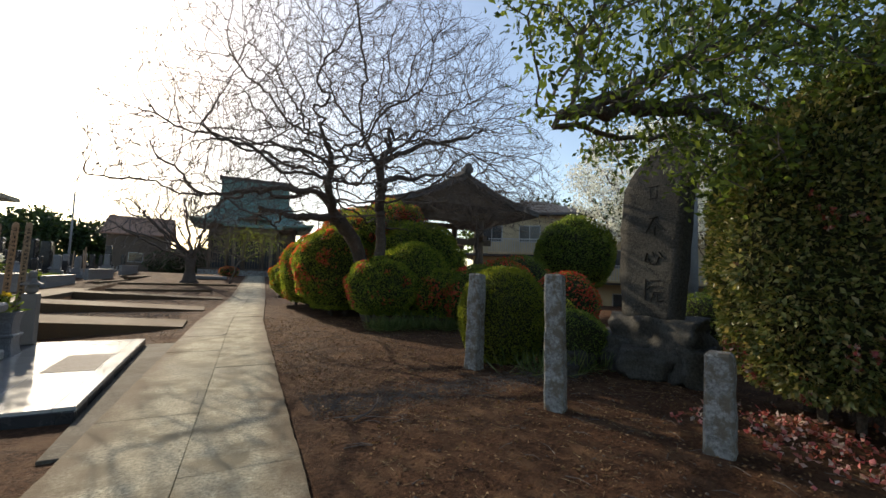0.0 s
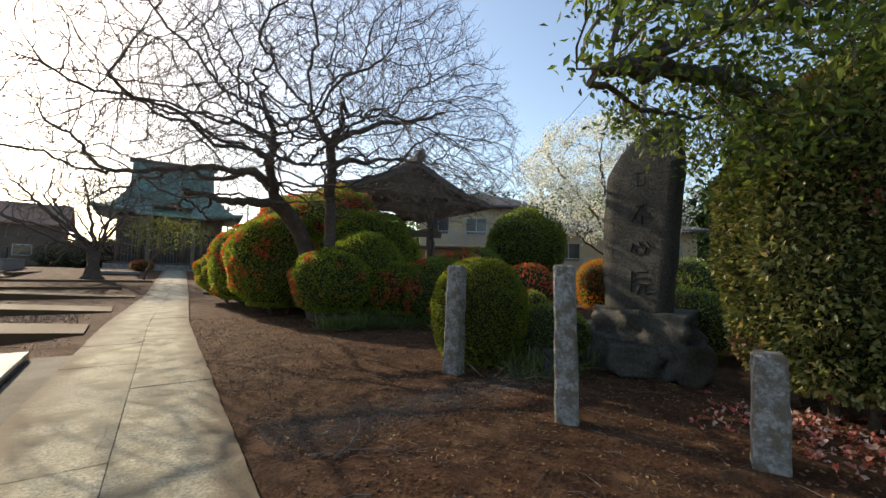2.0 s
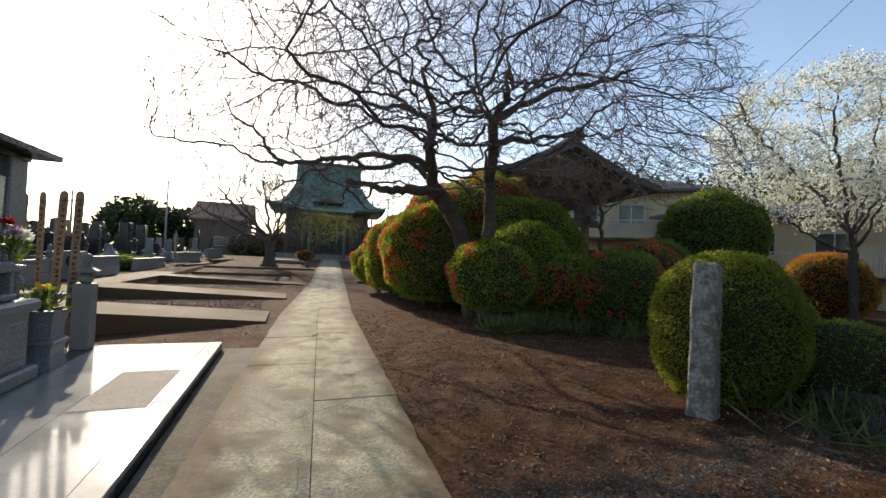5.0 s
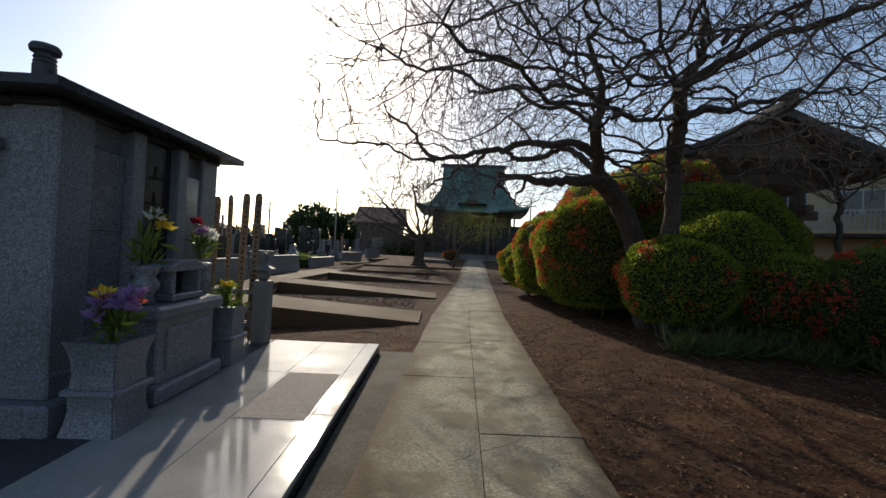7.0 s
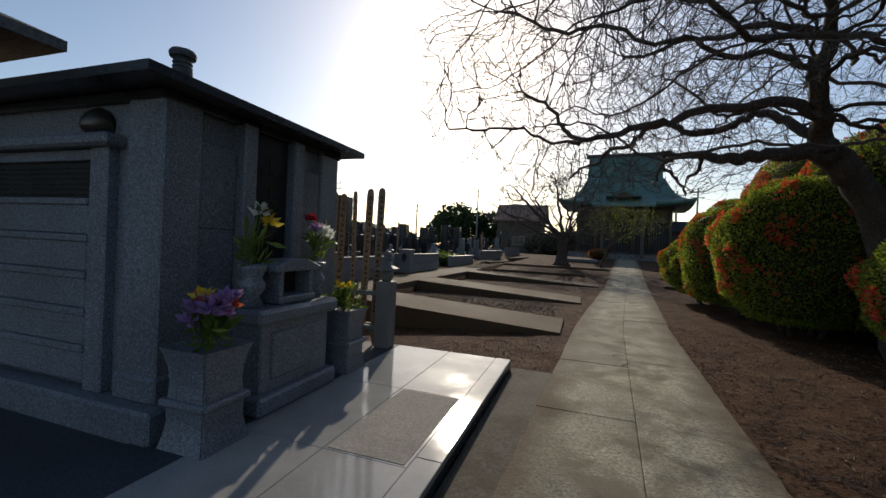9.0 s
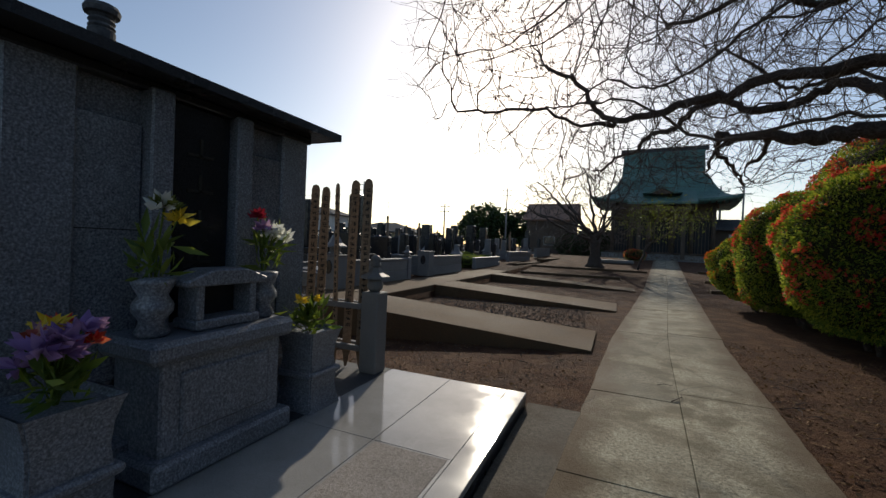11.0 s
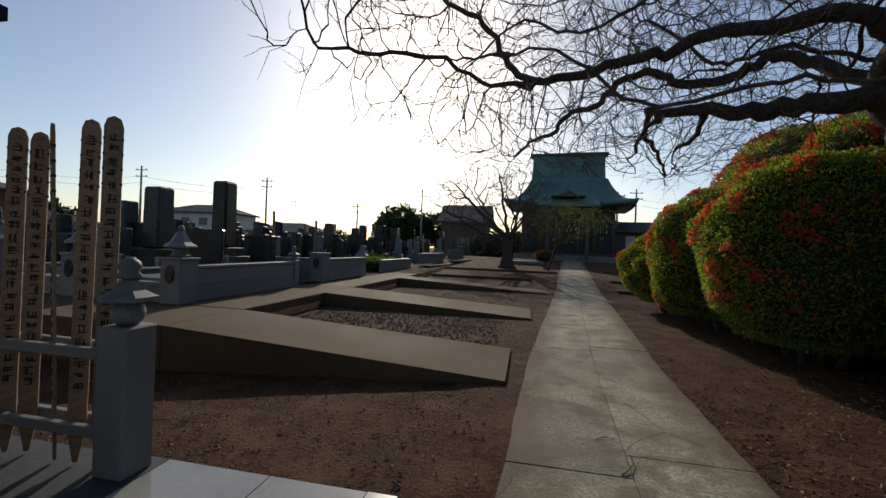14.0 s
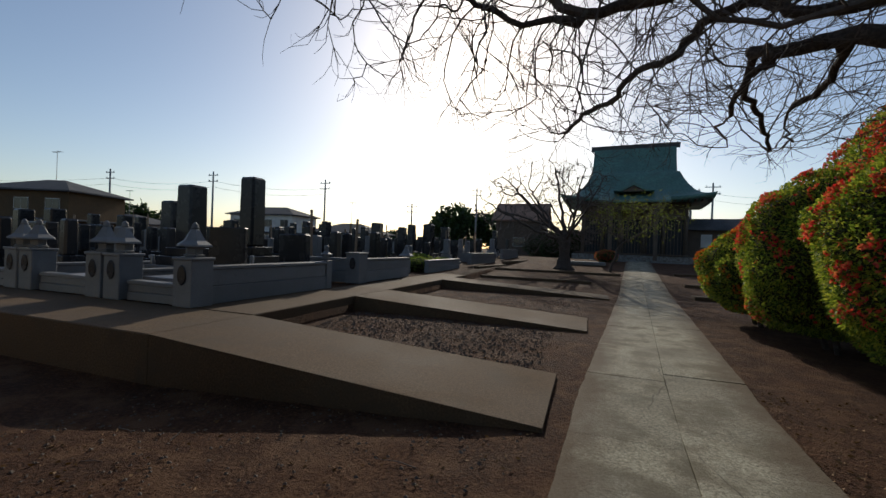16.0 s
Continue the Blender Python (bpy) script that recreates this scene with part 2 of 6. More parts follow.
# filling of the shrubs: the shade among inner twigs is in this colour
CORE = surface("shaded_core", [(0.022, 0.026, 0.012), (0.045, 0.045, 0.022)], 20, 2.0, 0.95, 0.6, depth=0.05, gloss=0.1)


# ---- builders ----
def mesh_of(name, verts, faces, smooth=False):
    me = bpy.data.meshes.new(name)
    me.from_pydata(verts, [], faces)
    if smooth:
        me.polygons.foreach_set("use_smooth", [True] * len(me.polygons))
    me.update()
    return me


def to_mesh(name, shape, mat, smooth=False):
    if isinstance(shape, bmesh.types.BMesh):
        me = bpy.data.meshes.new(name)
        bmesh.ops.recalc_face_normals(shape, faces=shape.faces[:])
        shape.to_mesh(me)
        shape.free()
        if smooth:
            me.polygons.foreach_set("use_smooth", [True] * len(me.polygons))
    elif isinstance(shape, bpy.types.Mesh):
        me = shape
    else:
        me = mesh_of(name, shape[0], shape[1], smooth)
    if mat and not me.materials:
        me.materials.append(mat)
    return me


def part(name, shape, mat, parent, label="", m=None, smooth=False, kind=""):
    ob = new(name, to_mesh(name, shape, mat, smooth))
    ob.parent = parent
    if m is not None:
        ob.matrix_basis = m
    return tagged(ob, label, "", "", kind)


def solid(name, shape, mat, m=None, label="", category="", kind="", group="", smooth=False):
    ob = new(name, to_mesh(name, shape, mat, smooth))
    if m is not None:
        ob.matrix_basis = m
    return tagged(ob, label, category, group, kind)


def thing(name, m, label, category, group="", kind=""):
    ob = new(name)
    ob.empty_display_size = 0.2
    ob.matrix_basis = m
    return tagged(ob, label, category, group, kind)


def box(c, s, bevel=0.008, bm=None, rz=0.0, taper=1.0):
    bm = bm or bmesh.new()
    r = bmesh.ops.create_cube(bm, size=1.0, matrix=pose(*c, 0, 0, rz) @ Matrix.Diagonal((*s, 1)))
    vs = r["verts"]
    if taper != 1.0:
        for v in vs:
            if v.co.z > c[2]:
                v.co.x, v.co.y = c[0] + (v.co.x - c[0]) * taper, c[1] + (v.co.y - c[1]) * taper
    if bevel:
        bmesh.ops.bevel(bm, geom=list({e for v in vs for e in v.link_edges}), offset=bevel, segments=1, affect="EDGES")
    return bm


def lathe(profile, sides=20, bm=None, at=(0, 0)):
    bm = bm or bmesh.new()
    rings = [[bm.verts.new((at[0] + r * math.cos(2 * math.pi * i / sides + math.pi / sides), at[1] + r * math.sin(2 * math.pi * i / sides + math.pi / sides), z)) for i in range(sides)] for r, z in profile]
    for a, b in zip(rings, rings[1:]):
        for i in range(sides):
            bm.faces.new((a[i], a[(i + 1) % sides], b[(i + 1) % sides], b[i]))
    bm.faces.new(rings[0][::-1])
    bm.faces.new(rings[-1])
    return bm


def prism(outline, y0, y1, bm=None, bevel=0.0):
    """An outline in x and z, carried from y0 to y1."""
    bm = bm or bmesh.new()
    a = [bm.verts.new((x, y0, z)) for x, z in outline]
    b = [bm.verts.new((x, y1, z)) for x, z in outline]
    n = len(outline)
    fs = [bm.faces.new(a), bm.faces.new(b[::-1])]
    for i in range(n):
        fs.append(bm.faces.new((a[i], b[i], b[(i + 1) % n], a[(i + 1) % n])))
    if bevel:
        bmesh.ops.bevel(bm, geom=list({e for f in fs for e in f.edges}), offset=bevel, segments=1, affect="EDGES")
    return bm


def tube_into(verts, faces, pts, radii, sides):
    """A tapering tube along the points, added to the lists."""
    base = len(verts)
    prev = None
    for i, p in enumerate(pts):
        d = (pts[min(i + 1, len(pts) - 1)] - pts[max(i - 1, 0)])
        d = d / (np.linalg.norm(d) + 1e-9)
        if prev is None:
            prev = np.cross(d, (0.31, 0.52, 0.79))
        u = prev - d * (prev @ d)
        u = u / (np.linalg.norm(u) + 1e-9)
        prev = u
        w = np.cross(d, u)
        for k in range(sides):
            a = 2 * math.pi * k / sides
            verts.append(tuple(p + radii[i] * (math.cos(a) * u + math.sin(a) * w)))
    for i in range(len(pts) - 1):
        for k in range(sides):
            a, b = base + i * sides + k, base + i * sides + (k + 1) % sides
            faces.append((a, b, b + sides, a + sides))
    faces.append(tuple(range(base, base + sides))[::-1])


def blades(rng, centres, normals, length, width, spread=0.8, fold=0.25):
    """Leaf after leaf: four-cornered and folded along the midrib."""
    n = len(centres)
    d = normals + rng.normal(0, spread, (n, 3))
    d /= np.linalg.norm(d, axis=1, keepdims=True) + 1e-9
    s = np.cross(d, rng.normal(0, 1, (n, 3)))
    s /= np.linalg.norm(s, axis=1, keepdims=True) + 1e-9
    up = np.cross(s, d)
    k = rng.uniform(0.65, 1.3, (n, 1))
    L, W = length * k, width * k
    v = np.stack([centres, centres + d * L * 0.5 + s * W * 0.5 + up * W * fold, centres + d * L, centres + d * L * 0.5 - s * W * 0.5 + up * W * fold], 1).reshape(-1, 3)
    i = np.arange(n)[:, None] * 4
    f = np.concatenate([i + (0, 1, 2), i + (0, 2, 3)], 1).reshape(-1, 3)
    return v, f


def fast_mesh(name, v, f, mat):
    me = bpy.data.meshes.new(name)
    v, f = np.asarray(v, np.float32), np.asarray(f, np.int32)
    k = f.shape[1]
    me.vertices.add(len(v))
    me.vertices.foreach_set("co", v.ravel())
    me.loops.add(f.size)
    me.loops.foreach_set("vertex_index", f.ravel())
    me.polygons.add(len(f))
    me.polygons.foreach_set("loop_start", np.arange(0, f.size, k, dtype=np.int32))
    me.polygons.foreach_set("loop_total", np.full(len(f), k, np.int32))
    me.update(calc_edges=True)
    me.materials.append(mat)
    return me


def ground_z(x, y):
    """Height of the ground: level by the path, up a little towards the hall, a step up to the graves."""
    z = 0.0
    if y > 24:
        z += min(0.86, 0.045 * (y - 24))
    if 9.2 < y < 12.25 and x < -0.9:
        z -= 0.3 * min(1.0, (-0.9 - x) / 4.5) * min(1.0, (y - 9.2) / 0.6)
    if x < -5.2 and y > 12.25:
        z += 0.285 * max(0.0, 1 - max(0, y - 24) / 10)
    return z


# ---- ground ----
def soil_z(x, y):
    near = max(0.0, 1 - max(abs(x - 3) / 10, abs(y - 8) / 14))
    bump = 0.045 * near * (noise.fractal((x * 0.9, y * 0.9, 0.3), 1.0, 2.0, 4) - 0.3) + 0.018 * near * noise.noise((x * 3.3, y * 3.3, 4.0)) + 0.018 * near * noise.noise((x * 8.0, y * 8.0, 9.0))
    side = min(1.0, max(0.0, abs(x - 0.1 - 0.06 * y) - 1.1))
    return ground_z(x, y) - 0.012 + bump * side


def build_ground():
    xs = sorted(set([-900, -400, -200, -120, -80, -60] + list(np.arange(-50, -6, 2.0)) + [-5.21, -5.19] + list(np.arange(-5, 1, 0.2)) + list(np.arange(1, 7, 0.1)) + list(np.arange(7, 12, 0.25)) + list(np.arange(12, 50, 2.0)) + [60, 80, 120, 200, 400, 900]))
    ys = sorted(set([-900, -400, -100, -40, -20, -10] + list(np.arange(-6, 0, 0.25)) + list(np.arange(0, 12.2, 0.1)) + [12.24, 12.26] + list(np.arange(12.5, 26, 0.25)) + list(np.arange(26, 60, 2.0)) + [70, 90, 130, 200, 400, 1500, 4000]))
    v = []
    for y in ys:
        for x in xs:
            v.append((x, y, soil_z(x, y)))
    n = len(xs)
    f = [(j * n + i, j * n + i + 1, (j + 1) * n + i + 1, (j + 1) * n + i) for j in range(len(ys) - 1) for i in range(n - 1)]
    solid("ground", (v, f), SOIL, None, "bare brown soil with dry leaves and twigs", "ground", "structure", smooth=True)


build_ground()


def path_centre(y):
    pts = [(-4.0, -0.55), (2.0, -0.25), (13.0, 0.42), (18.0, 0.92), (23.0, 1.42), (44.0, 3.3)]
    for (a, p), (b, q) in zip(pts, pts[1:]):
        if y <= b:
            return p + (q - p) * (y - a) / (b - a)
    return pts[-1][1]


HALF = 0.83

# ---- concrete ramps and kerbs beside the graves ----


def ramp_block(y0, y1, right, left=-5.2, high=0.3):
    bm = bmesh.new()
    rows = []
    for x, z in ((left, high), (right, 0.022)):
        rows.append([bm.verts.new((x, y, zz)) for y, zz in ((y0, -0.45), (y0, z), (y1, z), (y1, -0.45))])
    a, b = rows
    for i in range(4):
        bm.faces.new((a[i], a[(i + 1) % 4], b[(i + 1) % 4], b[i]))
    bm.faces.new(a)
    bm.faces.new(b[::-1])
    bmesh.ops.bevel(bm, geom=bm.edges[:], offset=0.004, segments=1, affect="EDGES")
    return bm


for y0, y1, right in ((12.0, 13.58, -0.66), (16.5, 18.1, -0.33), (22.3, 23.6, 0.3)):
    solid("concrete_ramp", ramp_block(y0, y1, right), RAMP, None, "worn concrete ramp rising from the path to the grave alley", "ramp", "structure")
solid("alley", box((-5.86, 19.4, 0.1), (1.32, 11.6, 0.4), 0.015), RAMP, None, "worn concrete alley along the grave plots", "paving", "structure")
solid("alley_cross", box((-13.7, 12.78, -0.08), (17.0, 1.56, 0.76), 0.015), RAMP, None, "worn concrete alley in front of the graves", "paving", "structure")
for (x0, y0), (x1, y1), w in (((-5.0, 27.0), (-0.2, 27.0), 0.18), ((-5.2, 31.0), (1.2, 31.2), 0.16), ((3.0, 24.5), (6.6, 24.3), 0.5), ((3.4, 28.0), (8.0, 27.8), 0.3), ((3.9, 33.0), (8.0, 32.8), 0.3)):
    c = ((x0 + x1) / 2, (y0 + y1) / 2)
    solid("kerb", box((c[0], c[1], ground_z(*c) + 0.03), (abs(x1 - x0), w, 0.14), 0.015), RAMP, None, "low old concrete kerb across the soil", "kerb", "structure")
for k, (x, y, yaw) in enumerate(((-6.0, 27.5, 6), (-5.6, 32.0, 8), (-5.0, 36.6, 8))):
    solid("kerb", box((0, 0, 0.04), (0.3, 4.7, 0.2), 0.02), RAMP, pose(x, y, ground_z(-5, y), 0, 0, -yaw), "low kerb edging the drive by the graves", "kerb", "structure")


# ---- grave house ----
def mausoleum():
    t = thing("mausoleum", pose(0, 0, 0), "grey granite grave house with a low hipped roof", "mausoleum")
    x0, x1, y0, y1 = -5.3, -3.0, 6.58, 8.58
    cx, cy = (x0 + x1) / 2, (y0 + y1) / 2
    part("plinth", box((cx, cy, 0.16), (x1 - x0 + 0.3, y1 - y0 + 0.3, 0.32), 0.02), GRANITE, t)
    part("wall", box((cx - 0.03, cy, 1.34), (x1 - x0 - 0.06, y1 - y0 - 0.06, 2.05), 0.01), GRANITE, t)
    for x, y in ((x1 - 0.16, y0 + 0.14), (x1 - 0.16, y1 - 0.14), (x0 + 0.16, y0 + 0.14)):
        p = part("corner_pillar", box((x, y, 1.34), (0.34, 0.30, 2.05), 0.015), GRANITE, t)
        part("pillar_foot", box((x, y, 0.4), (0.40, 0.36, 0.18), 0.02), GRANITE, p)
    for y in (7.28, 7.88):
        part("pilaster", box((x1 - 0.02, y, 1.34), (0.16, 0.14, 2.04), 0.012), GRANITE, t)
    part("front_panel", box((x1 - 0.03, 7.0, 1.38), (0.03, 0.40, 1.5), 0.006), GRANITE_SMOOTH, t)
    part("front_panel", box((x1 - 0.03, 8.13, 1.38), (0.03, 0.32, 1.5), 0.006), GRANITE_SMOOTH, t)
    for y, w in ((7.0, 0.40), (8.13, 0.32)):
        part("panel_joint", box((x1 - 0.0145, y, 1.5), (0.003, w, 0.007), 0), CARVED, t)
    d = part("door", box((x1 - 0.045, 7.58, 1.36), (0.05, 0.44, 1.95), 0.006), DARK_STONE, t, "dark polished stone door with carved letters")
    for k in range(5):
        for j in range(3):
            part("letter_stroke", box((x1 - 0.016, 7.58 + (j - 1) * 0.045, 2.02 - k * 0.24 + (j % 2) * 0.05), (0.008, 0.10 if j != 1 else 0.02, 0.018 if j != 1 else 0.13), 0), CARVED, d)
    # side: a frame with stone boards and a dark vent
    for x in (-3.55, -4.95):
        part("side_post", box((x, y0 - 0.0, 1.18), (0.18, 0.10, 1.72), 0.012), GRANITE, t)
    part("lintel", box((-4.25, y0 - 0.03, 2.07), (1.7, 0.16, 0.09), 0.02), GRANITE, t)
    part("head_board", box((-4.25, y0 + 0.01, 1.98), (1.24, 0.06, 0.08), 0.006), GRANITE, t)
    v = part("vent", box((-4.25, y0 + 0.016, 1.80), (1.16, 0.05, 0.25), 0.004), BLACK, t, "dark vent opening")
    for k in range(6):
        part("vent_slat", box((-4.25, y0 - 0.012, 1.70 + 0.038 * k), (1.14, 0.012, 0.006), 0), DARK_STONE, v)
    for k in range(5):
        part("side_board", box((-4.25, y0 + 0.0, 1.52 - 0.26 * k), (1.22, 0.09, 0.235), 0.02), GRANITE, t)
        part("side_ledge", box((-4.25, y0 - 0.012, 1.645 - 0.26 * k), (1.22, 0.10, 0.05), 0.008), GRANITE, t)
    # roof
    bm = bmesh.new()
    ex0, ex1, ey0, ey1, z = x0 - 0.2, -2.78, 6.31, 8.79, 2.40
    low = [bm.verts.new(p) for p in ((ex0, ey0, z), (ex1, ey0, z), (ex1, ey1, z), (ex0, ey1, z))]
    mid = [bm.verts.new((v.co.x, v.co.y, z + 0.06)) for v in low]
    top = [bm.verts.new(p) for p in ((ex0 + 1.0, cy, z + 0.42), (ex1 - 1.0, cy, z + 0.42))]
    bm.faces.new(low[::-1])
    for i in range(4):
        bm.faces.new((low[i], low[(i + 1) % 4], mid[(i + 1) % 4], mid[i]))
    bm.faces.new((mid[0], mid[1], top[1], top[0]))
    bm.faces.new((mid[1], mid[2], top[1]))
    bm.faces.new((mid[2], mid[3], top[0], top[1]))
    bm.faces.new((mid[3], mid[0], top[0]))
    part("roof", bm, DARK_STONE, t, "dark stone hipped roof with sharp eaves")
    part("cornice", box((cx - 0.02, cy, 2.37), (x1 - x0 + 0.08, y1 - y0 + 0.08, 0.06), 0.01), DARK_STONE, t)
    part("roof_vent", lathe([(0.085, 2.66), (0.085, 2.970), (0.074, 2.980), (0.085, 2.995), (0.074, 3.015), (0.085, 3.035), (0.074, 3.055), (0.085, 3.075), (0.108, 3.085), (0.115, 3.120), (0.1, 3.150), (0.05, 3.165)], 20, None, (-3.98, 7.46)), ROOF_TILE, t, "ribbed dark metal roof vent")
    part("vent_hood", lathe([(0.115, 0), (0.115, 0.02), (0.10, 0.06), (0.075, 0.1), (0.04, 0.135), (0.01, 0.15)], 18), BRONZE, t, "dull bronze vent hood", pose(-3.62, 6.6, 2.2, 108, 0, 0), smooth=True)


mausoleum()


# ---- polished slab in front of it ----
def grave_slab():
    t = thing("grave_terrace", pose(0, 0, 0), "polished pale granite terrace in front of the grave house", "terrace")
    part("kerb_edge", box((-1.17, 7.33, -0.02), (0.13, 4.36, 0.22), 0.006), DARK_STONE, t, "dark polished edge stone")
    # the column nearest the grave house is coloured dark to stand for its shade
    for x0, x1 in ((-3.0, -2.56), (-2.556, -1.877), (-1.873, -1.286)):
        for y0, y1 in ((5.2, 6.868), (6.872, 8.078), (8.082, 9.52)):
            part("paving_stone", box(((x0 + x1) / 2, (y0 + y1) / 2, 0.055), (x1 - x0, y1 - y0, 0.13), 0.002), POLISHED if x0 > -2.9 else SHADED_PAVING, t)
    for y0, y1 in ((5.2, 7.0), (7.004, 9.52)):
        part("border_stone", box((-1.194, (y0 + y1) / 2, 0.06), (0.176, y1 - y0, 0.13), 0.004), POLISHED, t)
    part("inset_panel", box((-1.58, 7.475, 0.0585), (0.54, 1.17, 0.13), 0.002), INSET, t, "rough pinkish granite inset")
    # coloured dark as well, as floor lying in shade
    part("footing", box((-3.46, 7.4, -0.2), (4.5, 4.24, 0.62), 0.01), SHADED_PAVING, t)
    part("front_edge", box((-3.46, 5.22, -0.02), (4.72, 0.09, 0.22), 0.006), DARK_STONE, t, "dark polished edge stone")


grave_slab()
solid("gutter_strip", box((-0.85, 6.9, -0.02), (0.5, 5.4, 0.06), 0.006), STRIP, None, "narrow concrete strip along the terrace", "paving", "structure")


# ---- altar, vases and flowers ----
def altar():
    t = thing("stone_altar", pose(-2.78, 7.5, 0.12) @ Matrix.Diagonal((1, 1, 1.22, 1)), "carved grey granite altar block with an incense niche", "altar")
    part("foot", box((0, 0, 0.06), (0.52, 0.98, 0.12), 0.02), GRANITE, t)
    part("body", box((-0.02, 0, 0.34), (0.42, 0.84, 0.46), 0.012), GRANITE, t)
    part("front_panel", box((0.195, 0, 0.34), (0.02, 0.62, 0.3), 0.012), GRANITE, t)
    part("table", box((0, 0, 0.60), (0.50, 1.0, 0.10), 0.025), GRANITE, t)
    n = part("incense_box", box((0.06, 0.02, 0.68), (0.22, 0.46, 0.05), 0.01), GRANITE, t, "small roofed incense niche")
    for y in (-0.17, 0.21):
        part("niche_side", box((0.06, y, 0.79), (0.18, 0.05, 0.18), 0.008), GRANITE, n)
    part("niche_back", box((-0.02, 0.02, 0.79), (0.02, 0.34, 0.18), 0), BLACK, n)
    part("niche_roof", prism([(-0.29, 0.87), (0.29, 0.87), (0.29, 0.90), (0.12, 0.95), (-0.12, 0.95), (-0.29, 0.90)], -0.11, 0.11, None, 0.008), GRANITE, n, m=pose(0.06, 0.02, 0, 0, 0, 90))


altar()


def flower_bunch(t, rng, stems, z0, heads, spread=0.14, leaves=60, leaf=(0.11, 0.028)):
    tips = []
    for k in range(stems):
        a = rng.uniform(0, 2 * math.pi)
        r = spread * rng.uniform(0.2, 1)
        h = rng.uniform(0.16, 0.34)
        p = np.array([[0, 0, z0 - 0.05], [0.4 * r * math.cos(a), 0.4 * r * math.sin(a), z0 + 0.5 * h], [r * math.cos(a), r * math.sin(a), z0 + h]])
        verts, faces = [], []
        tube_into(verts, faces, p, [0.004, 0.0035, 0.003], 4)
        part("stem", (verts, faces), LEAF_GREEN, t)
        tips.append(p[-1])
    c = np.array([t0 * rng.uniform(0.2, 0.9) + np.array([0, 0, z0 * 0.3]) for t0 in tips for _ in range(max(1, leaves // stems))])
    c[:, 2] = z0 + rng.uniform(0, 0.18, len(c))
    v, f = blades(rng, c, np.tile((0, 0, 0.8), (len(c), 1)) + c * (4, 4, 0), *leaf)
    part("leaves", fast_mesh("leaves", v, f, LEAF_GREEN), None, t)
    for k, (mat, size) in enumerate(heads):
        p = tips[k % len(tips)]
        n = 26
        d = rng.normal(0, 1, (n, 3))
        d /= np.linalg.norm(d, axis=1, keepdims=True)
        d[:, 2] = np.abs(d[:, 2]) * 0.9
        v, f = blades(rng, np.tile(p, (n, 1)) + d * size * 0.1, d, size, size * 0.5, 0.15)
        part("blossom", fast_mesh("blossom", v, f, mat), None, t)


def big_vase(x, y, seed, heads):
    t = thing("stone_vase", pose(x, y, 0.12), "waisted grey granite flower vase with fresh flowers", "vase", "granite flower vases")
    for name, prof in (("lower_body", [(0.19, 0.0), (0.17, 0.08), (0.158, 0.16), (0.163, 0.26)]), ("band", [(0.178, 0.26), (0.19, 0.272), (0.19, 0.298), (0.178, 0.31)]),
                       ("upper_body", [(0.158, 0.31), (0.15, 0.40), (0.158, 0.50), (0.18, 0.59), (0.196, 0.63), (0.18, 0.63), (0.16, 0.60)])):
        bm = lathe([(r * 1.414, z) for r, z in prof], 4)
        bmesh.ops.bevel(bm, geom=[e for e in bm.edges if abs(e.verts[0].co.z - e.verts[1].co.z) > 0.004], offset=0.012, segments=2, affect="EDGES")
        part(name, bm, GRANITE, t)
    flower_bunch(t, np.random.default_rng(seed), 12, 0.62, heads, 0.25, 130, (0.13, 0.034))


big_vase(-2.61, 6.64, 3, [(PETAL_PURPLE, 0.09), (PETAL_PURPLE, 0.09), (PETAL_YELLOW, 0.085), (PETAL_RED, 0.06), (PETAL_RED, 0.06), (PETAL_PURPLE, 0.09), (PETAL_PURPLE, 0.08), (PETAL_PURPLE, 0.08), (PETAL_PURPLE, 0.09), (PETAL_PINK, 0.06)])
big_vase(-2.70, 8.36, 5, [(PETAL_YELLOW, 0.06), (PETAL_YELLOW, 0.06), (PETAL_WHITE, 0.07)])


def small_vase(x, y, seed, heads):
    t = thing("altar_vase", pose(x, y, 0.913) @ Matrix.Scale(1.2, 4), "turned granite vase with lilies on the altar", "vase", "altar vases")
    part("body", lathe([(0.06, 0), (0.075, 0.02), (0.05, 0.07), (0.085, 0.12), (0.085, 0.15), (0.06, 0.19), (0.085, 0.24), (0.09, 0.27), (0.06, 0.275)], 20), GRANITE, t, smooth=True)
    flower_bunch(t, np.random.default_rng(seed), 6, 0.27, heads, 0.14, 40, (0.14, 0.03))


small_vase(-2.74, 7.12, 11, [(PETAL_YELLOW, 0.075), (PETAL_WHITE, 0.07), (LEAF_YOUNG, 0.07)])
small_vase(-2.74, 7.88, 12, [(PETAL_WHITE, 0.08), (PETAL_WHITE, 0.08), (PETAL_MAROON, 0.06), (PETAL_PURPLE, 0.06), (PETAL_WHITE, 0.07)])


